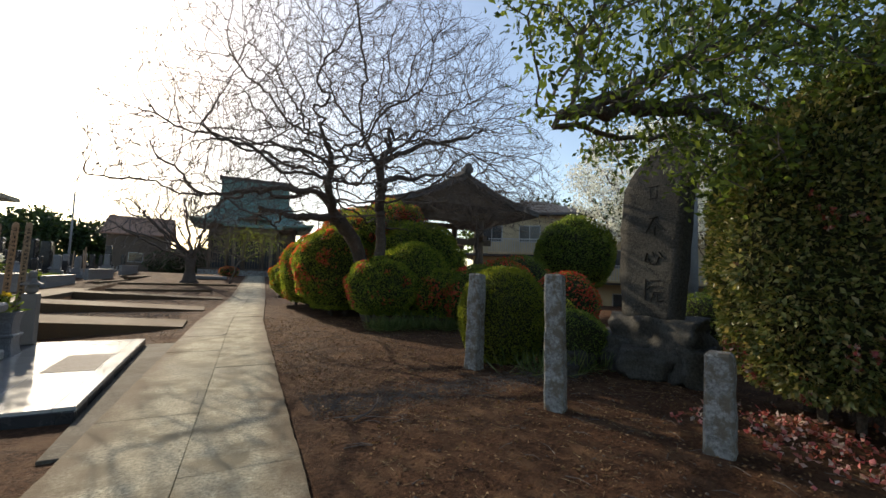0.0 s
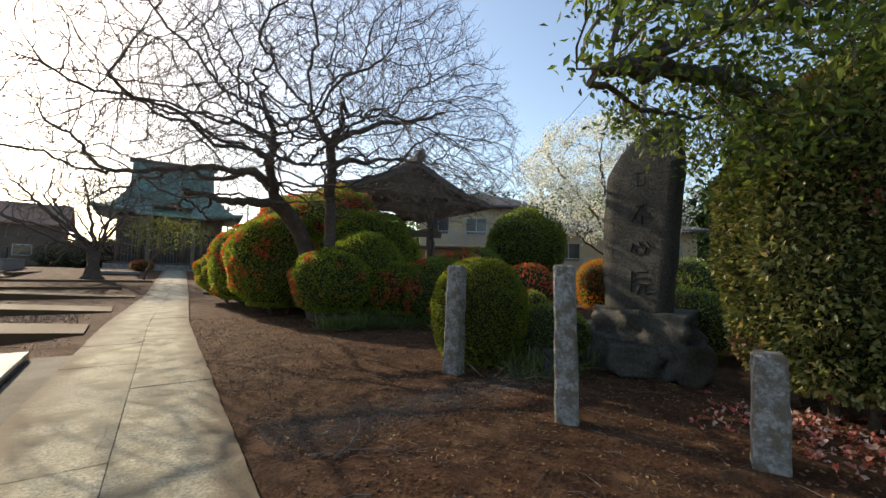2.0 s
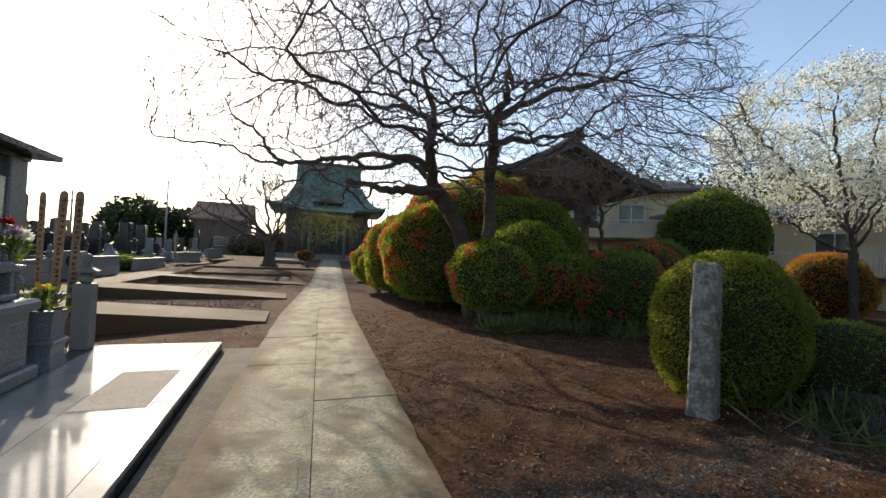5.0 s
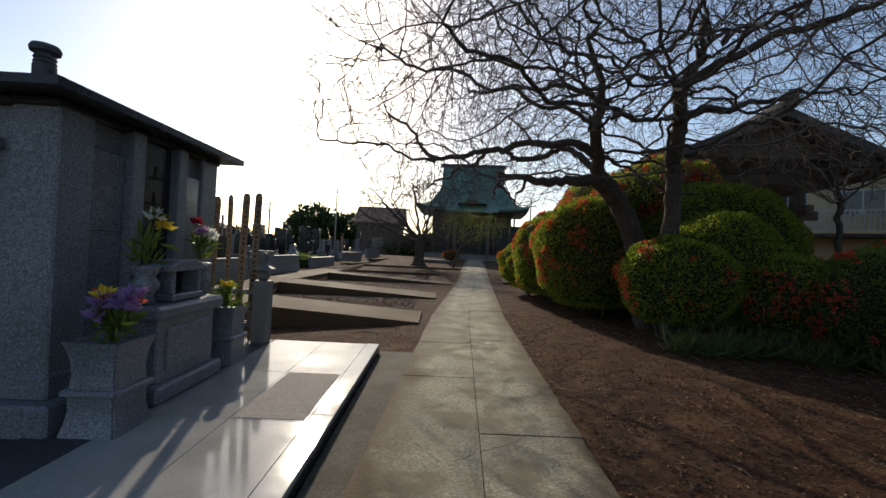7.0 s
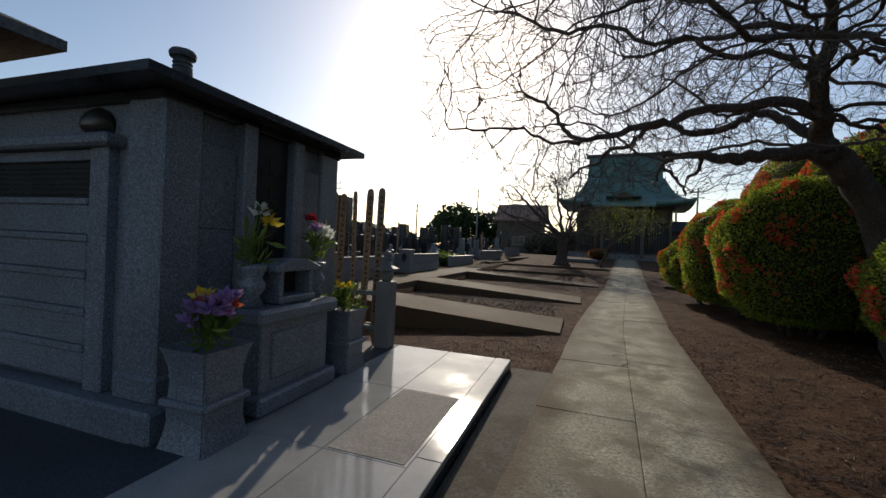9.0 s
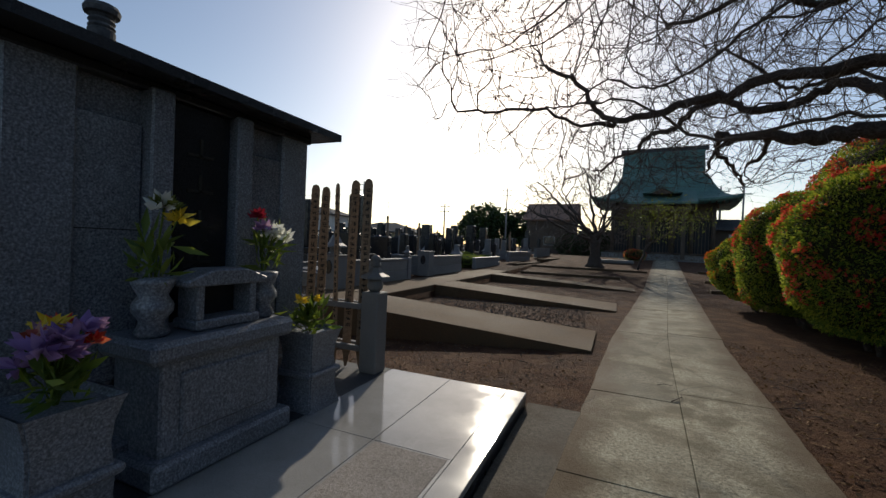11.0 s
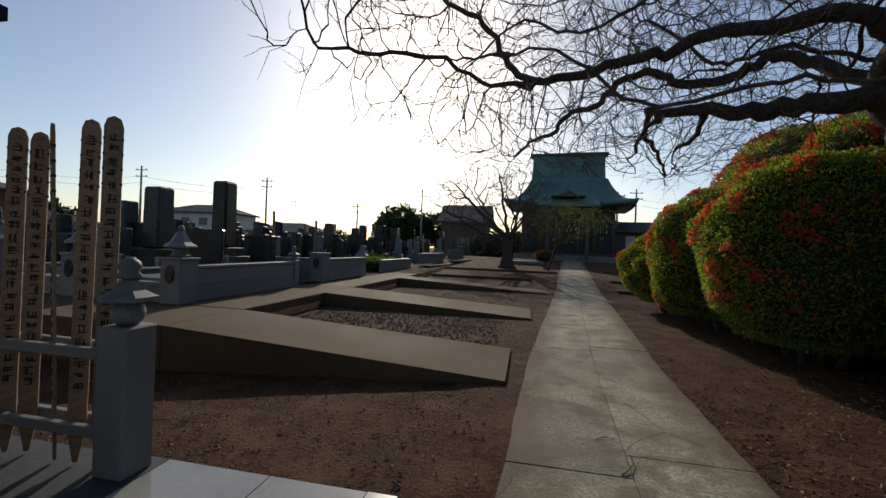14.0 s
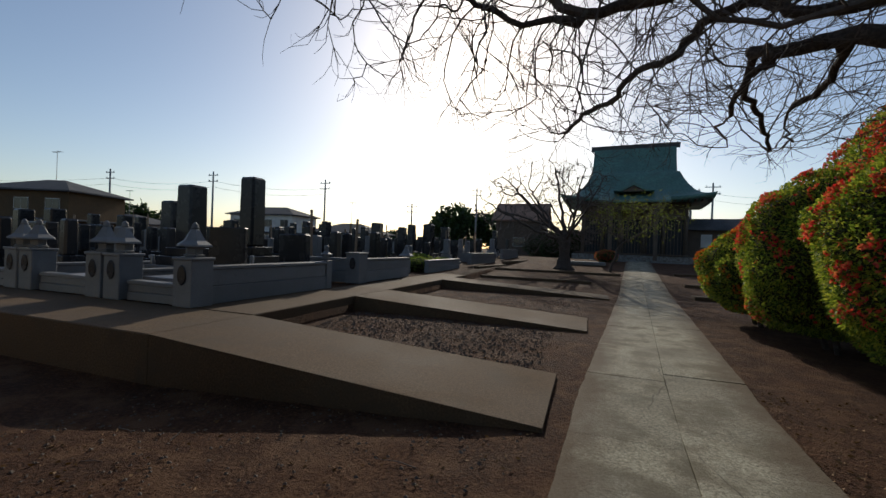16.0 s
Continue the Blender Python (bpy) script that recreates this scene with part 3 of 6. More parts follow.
# ---- rack of memorial boards ----
def lantern_post(m, name, label, block=0.84, wide=0.2, category="stone post"):
    t = thing(name, m, label, category, "stone posts of the board rack")
    part("block", box((0, 0, block / 2), (wide, wide, block), 0.01), GRANITE_PALE, t)
    part("sphere", lathe([(0.05, block), (0.075, block + 0.03), (0.085, block + 0.07), (0.075, block + 0.11), (0.05, block + 0.135)], 18), GRANITE_PALE, t, smooth=True)
    part("cap", lathe([(0.04, block + 0.13), (0.155, block + 0.14), (0.15, block + 0.165), (0.08, block + 0.2), (0.05, block + 0.25), (0.04, block + 0.262)], 6), GRANITE_PALE, t)
    part("finial", lathe([(0.05, block + 0.262), (0.062, block + 0.28), (0.045, block + 0.305), (0.06, block + 0.33), (0.05, block + 0.36), (0.02, block + 0.385)], 16), GRANITE_PALE, t, smooth=True)
    return t


lantern_post(pose(-2.70, 9.34, 0.12), "rack_post", "square granite post with a small pagoda finial")
lantern_post(pose(-3.92, 9.34, 0.12), "rack_post", "square granite post with a small pagoda finial")
rack = thing("board_rack", pose(-3.31, 9.34, 0), "two granite rails holding memorial boards", "rack")
for z in (0.36, 0.80):
    for dy in (-0.07, 0.07):
        part("rail", box((0, dy, z), (1.02, 0.045, 0.06), 0.006), GRANITE_PALE, rack)


def memorial_board(x, y, top, lean, turn, seed, width=0.09):
    rng = np.random.default_rng(seed)
    h = top - 0.13
    t = thing("memorial_board", pose(x, y, 0.125, 2, lean, turn), "tall narrow wooden memorial board with brushed black writing", "memorial board", "memorial boards in the rack")
    w = width / 2
    out = [(-0.012, 0), (0.012, 0), (w, 0.2), (w, h - 0.06), (w * 0.7, h - 0.015), (0, h), (-w * 0.7, h - 0.015), (-w, h - 0.06), (-w, 0.2)]
    b = part("board", prism(out, -0.008, 0.008, None, 0.002), WOOD_PALE, t)
    bm = bmesh.new()
    z = h - 0.10
    while z > 0.42:
        size = rng.uniform(0.035, 0.06)
        for _ in range(6):
            if rng.random() < 0.55:
                box((rng.uniform(-0.008, 0.008), -0.0095, z - rng.uniform(0, size)), (rng.uniform(0.022, 0.05), 0.003, 0.006), 0, bm)
            else:
                box((rng.uniform(-0.02, 0.02), -0.0095, z - size / 2), (0.006, 0.003, size * rng.uniform(0.5, 0.95)), 0, bm)
        z -= size + rng.uniform(0.012, 0.03)
    part("writing", bm, INK, b, "brushed black characters", kind="stuff")
    for k in range(4):
        for s in (-1, 1):
            part("notch", box((s * (w - 0.0028), 0, h - 0.13 - 0.085 * k), (0.008, 0.019, 0.014), 0), INK, b)


for k, (x, y, top, lean, turn) in enumerate(((-3.55, 9.32, 2.10, 1.0, 38), (-3.44, 9.36, 2.08, 1.2, 34), (-3.18, 9.33, 2.10, 2.5, -30), (-3.04, 9.34, 2.14, 1.2, 36), (-2.86, 9.34, 2.15, 0.6, 40))):
    memorial_board(x, y, top, lean, turn, 40 + k)


# ---- stone posts, monument ----
def stone_post(x, y, h, w, lean, turn, seed):
    bm = box((0, 0, h / 2), (w, w, h + 0.1), 0.025, None, 0, 0.9)
    bmesh.ops.subdivide_edges(bm, edges=[e for e in bm.edges if e.calc_length() > 0.3], cuts=7)
    for v in bm.verts:
        n = noise.noise_vector((v.co + Vector((seed, 0, 0))) * 5)
        v.co += Vector((n.x, n.y, n.z * (1.8 if v.co.z > h * 0.9 else 0.3))) * 0.014
    solid("stone_post", bm, ROUGH_STONE, pose(x, y, 0, lean[0], lean[1], turn), "weathered square stone post with chipped edges standing in soil", "stone post", "", "stone posts")


stone_post(3.86, 5.85, 1.5, 0.25, (0, 1.2), 22, 1)
stone_post(3.6, 3.68, 1.52, 0.235, (-2, 2.5), 30, 5)
stone_post(4.13, 2.14, 0.84, 0.25, (0, 0), 20, 9)


def rock(s, seed, rough=0.26):
    bm = bmesh.new()
    bmesh.ops.create_icosphere(bm, subdivisions=4, radius=1.0)
    for v in bm.verts:
        d = v.co.normalized()
        q = Vector((max(-0.72, min(0.72, d.x)), max(-0.72, min(0.72, d.y)), max(-0.66, min(0.66, d.z)))) * 1.35
        n = noise.fractal(d * 1.6 + Vector((seed, seed * 2, 0)), 1.0, 2.0, 5)
        q *= 1 + rough * n + 0.05 * noise.noise(d * 6 + Vector((seed, 0, 3))) + 0.09 * abs(noise.noise(d * 3 + Vector((0, seed, 1))))
        v.co = Vector((q.x * s[0] / 2, q.y * s[1] / 2, q.z * s[2] / 2))
    return bm


def monument():
    t = thing("stone_monument", pose(6.6, 4.4, 0, 0, 0, -88) @ Matrix.Diagonal((0.82, 1, 1, 1)), "tall natural stone slab carved with large characters on a rock base", "monument")
    bm = bmesh.new()
    out = [(-0.70, 0.86), (0.56, 0.86), (0.62, 1.6), (0.69, 2.4), (0.77, 3.2), (0.80, 3.72), (0.74, 3.94), (0.45, 3.93), (0.05, 3.80), (-0.22, 3.66), (-0.46, 3.45), (-0.66, 3.2), (-0.72, 2.4), (-0.72, 1.6)]
    prism(out, -0.19, 0.04, bm, 0.05)
    bmesh.ops.triangulate(bm, faces=bm.faces[:])
    bmesh.ops.subdivide_edges(bm, edges=bm.edges[:], cuts=5, use_grid_fill=True)
    for v in bm.verts:
        v.co += noise.noise_vector(v.co * 2.2) * 0.022 + noise.noise_vector(v.co * 9) * 0.007
    s = part("slab", bm, MONUMENT, t, smooth=True)
    # worn characters, one above another: strokes as across, up, length, turn
    signs = ((3.05, ((0, 0.1, 0.2, 0), (-0.06, 0, 0.16, 90), (0.08, -0.04, 0.14, 90), (0, -0.1, 0.18, 0))),
             (2.48, ((0, 0.14, 0.2, 5), (-0.03, 0.08, 0.16, 50), (-0.1, -0.02, 0.22, 55), (0.09, 0.0, 0.2, -48), (0.03, -0.08, 0.16, 90))),
             (1.95, ((-0.16, 0.0, 0.15, 70), (-0.08, -0.07, 0.12, -60), (0.01, -0.11, 0.14, 0), (0.1, -0.05, 0.12, 65), (0.0, 0.05, 0.1, -55), (0.16, 0.04, 0.12, -50))),
             (1.4, ((-0.17, 0.0, 0.36, 88), (-0.11, 0.14, 0.1, -35), (-0.1, 0.03, 0.1, 40), (0.05, 0.16, 0.22, 3), (0.05, 0.06, 0.18, 0), (0.06, -0.03, 0.26, 0), (-0.02, -0.12, 0.17, 65), (0.1, -0.11, 0.16, 88), (0.17, -0.17, 0.1, 10))))
    for z, strokes in signs:
        for a, b, length, turn in strokes:
            part("carved_stroke", box((0, 0, 0), (length, 0.05, 0.02), 0.006), CARVED, s, "", pose(0.05 + a, -0.185, z + b, 0, -turn, 0))
    part("base_rock", rock((1.7, 0.85, 0.72), 3), MONUMENT, t, m=pose(0.05, 0, 0.62), smooth=True)
    for k, (x, y, z, s3) in enumerate(((-0.7, -0.2, 0.26, (0.9, 0.6, 0.62)), (0.1, -0.42, 0.22, (0.9, 0.5, 0.5)), (0.8, -0.1, 0.26, (0.7, 0.7, 0.6)), (-0.1, 0.3, 0.22, (1.4, 0.6, 0.6)), (-1.1, -0.05, 0.16, (0.5, 0.5, 0.4)))):
        part("footing_rock", rock(s3, 7 + k), MONUMENT, t, m=pose(x, y, z, 0, 0, 30 * k), smooth=True)


monument()
for k, (x, y, s3) in enumerate(((5.5, 5.3, (0.7, 0.5, 0.4)), (5.1, 5.0, (0.4, 0.35, 0.22)), (7.2, 6.1, (0.9, 0.7, 0.7)), (5.9, 6.6, (0.35, 0.3, 0.25)), (6.3, 7.4, (0.5, 0.4, 1.6)))):
    solid("garden_rock", rock(s3, 20 + k), MONUMENT, pose(x, y, s3[2] * 0.3, 0, 0, 50 * k), "rough grey garden rock half sunk in soil", "rock", "", "garden rocks", True)


# ---- shrubs ----
def bumpy_sphere(rng_seed, s, lump, sub=4, square=2.0):
    bm = bmesh.new()
    bmesh.ops.create_icosphere(bm, subdivisions=sub, radius=1.0)
    off = Vector((rng_seed * 3.1, rng_seed * 1.7, rng_seed))
    for v in bm.verts:
        d = v.co.normalized()
        k = 1 + lump * noise.fractal(d * 2.2 + off, 1.0, 2.0, 3)
        k /= (math.hypot(d.x, d.y) ** square + abs(d.z) ** square) ** (1 / square)
        v.co = Vector((d.x * s[0], d.y * s[1], d.z * s[2])) * k
        v.co.z = max(v.co.z, -s[2] * 0.86)
    return bm


def shrub(name, x, y, z0, z1, rx, ry, seed, leaf_mat, flower_mat, flowers, label, leaf=(0.05, 0.022), density=900, lump=0.10, category="bush", group="", where=None, square=2.0):
    """A clipped dome from z0 to z1: a solid core coloured as shaded twigs, a skin of leaves, blossoms in drifts."""
    rng = np.random.default_rng(seed)
    s = (rx, ry, (z1 - z0) * 0.54)
    cz = z0 + (z1 - z0) * 0.46
    t = thing(name, pose(x, y, cz), label, category, group)
    bm = bumpy_sphere(seed, s, lump, 4, square)
    bm.faces.ensure_lookup_table()
    bmesh.ops.recalc_face_normals(bm, faces=bm.faces[:])
    tri = np.array([[v.co[:] for v in f.verts] for f in bm.faces])
    nrm = np.array([f.normal[:] for f in bm.faces])
    area = np.array([f.calc_area() for f in bm.faces])
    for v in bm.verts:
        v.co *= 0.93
    part("twig_mass", bm, CORE, t, "solid dark core standing for shaded inner twigs", smooth=True)
    if z0 > 0.2 and name == "azalea":
        for j in range(4):
            sv, sf = [], []
            a = 0.7 + 1.57 * j
            tube_into(sv, sf, np.array([[0.3 * math.cos(a), 0.3 * math.sin(a), -cz - 0.05], [0.4 * math.cos(a), 0.4 * math.sin(a), -cz + z0 * 0.7], [0.6 * math.cos(a), 0.6 * math.sin(a), -0.2]]), [0.05, 0.045, 0.03], 6)
            part("stem", (sv, sf), BARK, t)
    n = int(area.sum() * density)
    pick = rng.choice(len(tri), n, p=area / area.sum())
    w = rng.dirichlet((1, 1, 1), n)
    c = (tri[pick] * w[:, :, None]).sum(1)
    nn = nrm[pick]
    drift = np.array([noise.noise(Vector(p) * 2.3 + Vector((seed, 0, 0))) for p in c])
    c = c * (1 - rng.exponential(0.035, (n, 1)).clip(0, 0.2) + 0.03) + nn * (0.05 * drift[:, None])
    v, f = blades(rng, c, nn, *leaf, 0.75)
    part("foliage", fast_mesh("foliage", v, f, leaf_mat), None, t, kind="stuff")
    if flower_mat and flowers:
        lit = where(c) if where else np.ones(n)
        pr = np.clip((drift + flowers) * 2.6, 0, 1) ** 2 * lit
        k = rng.random(n) < pr * 0.2
        fc = np.repeat(c[k] + nn[k] * 0.02, 5, axis=0)
        fd = np.repeat(nn[k], 5, axis=0)
        v, f = blades(rng, fc, fd, 0.046, 0.037, 0.9)
        part("blossoms", fast_mesh("blossoms", v, f, flower_mat), None, t, kind="stuff")
    return t


AZ = "clipped azalea mound with green leaves and red blossoms"
high = lambda c: np.clip(0.4 + 0.6 * c[:, 2] - 0.55 * c[:, 0], 0, 1.6)
for k, (x, y, z1, rx, ry, fl) in enumerate(((3.4, 19.3, 2.2, 1.35, 1.45, 0.1), (3.65, 17.0, 2.95, 1.5, 1.4, 0.04), (3.8, 14.6, 3.1, 1.55, 1.45, 0.02), (5.6, 17.3, 4.35, 2.3, 2.3, 0.05), (5.75, 15.0, 4.3, 1.95, 1.7, 0.05),
                                            (5.5, 12.2, 2.5, 1.3, 1.15, 0.0), (6.3, 13.6, 3.45, 1.85, 1.6, 0.0), (4.35, 11.65, 1.95, 1.1, 0.9, -0.02), (6.1, 11.2, 1.7, 0.85, 0.8, -0.1))):
    shrub("azalea", x, y, (0.34, 0.32, 0.3, 0.25, 0.25, 0.32, 0.25, 0.36, 0.3)[k], z1, rx, ry, 60 + k, LEAF_AZALEA, PETAL_ORANGE if k == 0 else PETAL_RED, fl, AZ, (0.055, 0.025), 1700 if k not in (3, 4) else 1150, 0.13, "azalea", "azalea mounds", high)
shrub("azalea", 7.0, 10.3, 0.0, 1.85, 1.1, 1.0, 80, LEAF_GREEN, PETAL_RED, -0.12, "clipped green azalea dome with few red blossoms", (0.05, 0.022), 1900, 0.08, "azalea", "azalea mounds")
shrub("azalea", 8.1, 10.7, 0.0, 2.1, 1.1, 1.0, 81, LEAF_GREEN, PETAL_RED, 0.5, "azalea dome covered in deep red blossoms", (0.05, 0.022), 800, 0.08, "azalea", "azalea mounds")
shrub("azalea", 9.0, 8.9, 0.0, 1.75, 0.95, 0.9, 82, LEAF_GREEN, PETAL_RED, 0.7, "azalea dome covered in deep red blossoms", (0.05, 0.022), 700, 0.06, "azalea", "azalea mounds")
shrub("azalea", 17.9, 11.9, 0.0, 2.3, 1.35, 1.3, 83, LEAF_AZALEA, PETAL_ORANGE, 1.1, "azalea dome covered in orange blossoms", (0.05, 0.022), 700, 0.06, "azalea", "azalea mounds")
shrub("box_bush", 4.78, 6.3, 0.0, 1.68, 0.80, 0.78, 84, LEAF_LIGHT, None, 0, "round clipped box bush with yellow-green tips", (0.04, 0.018), 3300, 0.05, "bush", "clipped bushes", square=2.3)
shrub("box_bush", 5.85, 5.65, 0.0, 0.95, 0.72, 0.65, 85, LEAF_GREEN, None, 0, "low dark green clipped bush", (0.04, 0.018), 1500, 0.06, "bush", "clipped bushes")
shrub("box_bush", 6.5, 6.6, 0.0, 1.15, 0.45, 0.45, 86, LEAF_LIGHT, None, 0, "small round bush with yellow-green tips", (0.04, 0.018), 1400, 0.06, "bush", "clipped bushes")
shrub("box_bush", 9.8, 9.6, 0.0, 1.6, 0.8, 0.8, 87, LEAF_LIGHT, None, 0, "clipped bush with yellow-green leaves", (0.05, 0.022), 900, 0.06, "bush", "clipped bushes")
shrub("box_bush", 10.2, 12.4, 0.0, 2.4, 1.2, 1.2, 88, LEAF_GREEN, PETAL_RED, -0.2, "large green clipped bush", (0.06, 0.026), 600, 0.08, "bush", "clipped bushes")
shrub("box_bush", 12.3, 5.9, 0.0, 2.0, 0.8, 0.8, 89, LEAF_GREEN, None, 0, "dark green clipped bush", (0.06, 0.026), 600, 0.08, "bush", "clipped bushes")
shrub("box_bush", 8.6, 4.6, 0.0, 1.3, 0.9, 0.9, 90, LEAF_GREEN, None, 0, "dark green clipped bush behind the monument", (0.05, 0.022), 800, 0.08, "bush", "clipped bushes")
shrub("box_bush", 13.5, 4.0, 0.0, 2.4, 1.6, 1.6, 91, LEAF_TREE, None, 0, "bright green garden bush", (0.07, 0.03), 500, 0.15, "bush", "clipped bushes")
shrub("box_bush", 10.5, 3.2, 0.0, 1.5, 1.4, 1.2, 92, LEAF_TREE, None, 0, "bright green garden bush", (0.07, 0.03), 500, 0.15, "bush", "clipped bushes")

# hedge of camellia, three shrubs grown together
for k, (x, y, z0, z1, rx, ry) in enumerate(((6.35, 1.95, 0.42, 3.8, 1.4, 1.2), (7.2, 0.2, 0.3, 5.4, 1.7, 1.6), (6.2, -0.6, 0.3, 4.2, 1.5, 1.4))):
    t = shrub("camellia", x, y, z0, z1, rx, ry, 100 + k, LEAF_CAMELLIA, PETAL_PINK, -0.22, "tall dense camellia with glossy dark leaves and a few pink flowers", (0.072, 0.04), 1500, 0.15, "camellia", "camellia hedge", square=2.7)
    for j in range(5):
        verts, faces = [], []
        a = j * 1.3
        tube_into(verts, faces, np.array([[0.25 * math.cos(a), 0.25 * math.sin(a), -(z0 + (z1 - z0) * 0.46) - 0.02], [0.35 * math.cos(a), 0.35 * math.sin(a), -0.7], [0.5 * math.cos(a), 0.5 * math.sin(a), 0.2]]), [0.05, 0.04, 0.03], 6)
        part("stem", (verts, faces), BARK, t)


# ---- trees ----
def grow(rng, guide, attract, step, reach, kill, rounds=120):
    """Branches that grow from the guide's limbs towards free points of the crown."""
    pos, par = [], []
    for limb, start in guide:
        pts = [np.array(p, float) for p in limb]
        prev = start
        for a, b in zip(pts, pts[1:]):
            n = max(1, int(np.linalg.norm(b - a) / step))
            for i in range(0 if prev is None else 1, n + 1):
                q = a + (b - a) * i / n
                if prev is not None or i:
                    q = q + rng.normal(0, step * 0.13, 3)
                if isinstance(prev, str):
                    d = [np.linalg.norm(q - o) for o in pos]
                    prev = int(np.argmin(d))
                pos.append(q)
                par.append(-1 if prev is None else prev)
                prev = len(pos) - 1
    P = np.array(pos)
    near = np.full(len(attract), 1e9)
    who = np.zeros(len(attract), int)
    alive = np.ones(len(attract), bool)
    fresh = np.arange(len(P))
    for _ in range(rounds):
        ids = np.nonzero(alive)[0]
        if not len(ids) or not len(fresh):
            break
        d = np.linalg.norm(attract[ids][:, None] - P[fresh][None], axis=2)
        j = d.argmin(1)
        dm = d[np.arange(len(ids)), j]
        better = dm < near[ids]
        near[ids[better]] = dm[better]
        who[ids[better]] = fresh[j[better]]
        alive[ids[near[ids] < kill]] = False
        ids = ids[(near[ids] >= kill) & (near[ids] < reach)]
        if not len(ids):
            break
        pull = np.zeros_like(P)
        v = attract[ids] - P[who[ids]]
        np.add.at(pull, who[ids], v / np.linalg.norm(v, axis=1, keepdims=True))
        tips = np.unique(who[ids])
        was = P[tips] - P[np.maximum(np.array(par)[tips], 0)]
        was /= np.linalg.norm(was, axis=1, keepdims=True) + 1e-6
        dirs = pull[tips] / (np.linalg.norm(pull[tips], axis=1, keepdims=True) + 1e-6) + 0.45 * was + rng.normal(0, 0.22, (len(tips), 3))
        dirs /= np.linalg.norm(dirs, axis=1, keepdims=True)
        newp = P[tips] + dirs * step
        fresh = np.arange(len(P), len(P) + len(newp))
        P = np.concatenate([P, newp])
        par += list(tips)
    return P, np.array(par)


def limbs(P, par, tip, power, r_max):
    n = len(P)
    kids = [[] for _ in range(n)]
    for i, p in enumerate(par):
        if p >= 0:
            kids[p].append(i)
    r = np.zeros(n)
    acc = np.zeros(n)
    for i in range(n - 1, -1, -1):
        r[i] = min(r_max, max(tip, acc[i] ** (1 / power)))
        if par[i] >= 0:
            acc[par[i]] += r[i] ** power
    return kids, r


def skin(P, par, kids, r, apart=False):
    """Thick limbs, and thin branches apart."""
    thick, thin, single = ([], []), ([], []), []
    stack = [(i, None) for i in range(len(P)) if par[i] < 0]
    while stack:
        i, start = stack.pop()
        chain = [] if start is None else [start]
        while True:
            chain.append(i)
            if not kids[i]:
                break
            ks = sorted(kids[i], key=lambda k: -r[k])
            for k in ks[1:]:
                stack.append((k, i))
            i = ks[0]
        if len(chain) < 2:
            continue
        rr = [r[c] for c in chain]
        if start is not None:
            rr[0] = rr[1]
        big = max(rr) > 0.035
        v, f = thick if big else thin
        if max(rr) > 0.045:
            one = ([], [])
            tube_into(*one, P[chain], rr, 9 if max(rr) > 0.09 else 7)
            single.append(("trunk" if start is None else "limb", one))
            if apart:
                continue
        tube_into(v, f, P[chain], rr, 8 if max(rr) > 0.09 else (6 if big else 4))
    return thick, (thin if not apart else (thin[0] + thick[0], thin[1] + [tuple(i + len(thin[0]) for i in q) for q in thick[1]])), single


def twigs(rng, P, par, kids, r, limit, per, length, rad=0.003):
    v, f = [], []
    for i in range(len(P)):
        if r[i] > limit or par[i] < 0:
            continue
        d0 = P[i] - P[par[i]]
        d0 = d0 / (np.linalg.norm(d0) + 1e-9)
        for _ in range(per if not kids[i] else max(1, per // 3)):
            d = d0 + rng.normal(0, 0.34, 3)
            d /= np.linalg.norm(d)
            L = length * rng.uniform(0.5, 1.2)
            b = P[i] + d * L * 0.5
            d2 = d + rng.normal(0, 0.5, 3) + (0, 0, 0.2)
            d2 = d2 / np.linalg.norm(d2)
            e = b + d2 * L * 0.35
            d3 = d2 + rng.normal(0, 0.5, 3) + (0, 0, 0.2)
            tube_into(v, f, np.array([P[i], b, e, e + d3 / np.linalg.norm(d3) * L * 0.3]), [rad * 1.3, rad, rad * 0.8, rad * 0.5], 3)
    return v, f


def eased(pts, rounds=2):
    """Corners cut off a line of points, its ends kept."""
    p = np.array(pts, float)
    for _ in range(rounds):
        cut = np.stack([p[:-1] * 0.75 + p[1:] * 0.25, p[:-1] * 0.25 + p[1:] * 0.75], 1).reshape(-1, 3)
        p = np.concatenate([p[:1], cut, p[-1:]])
    return p


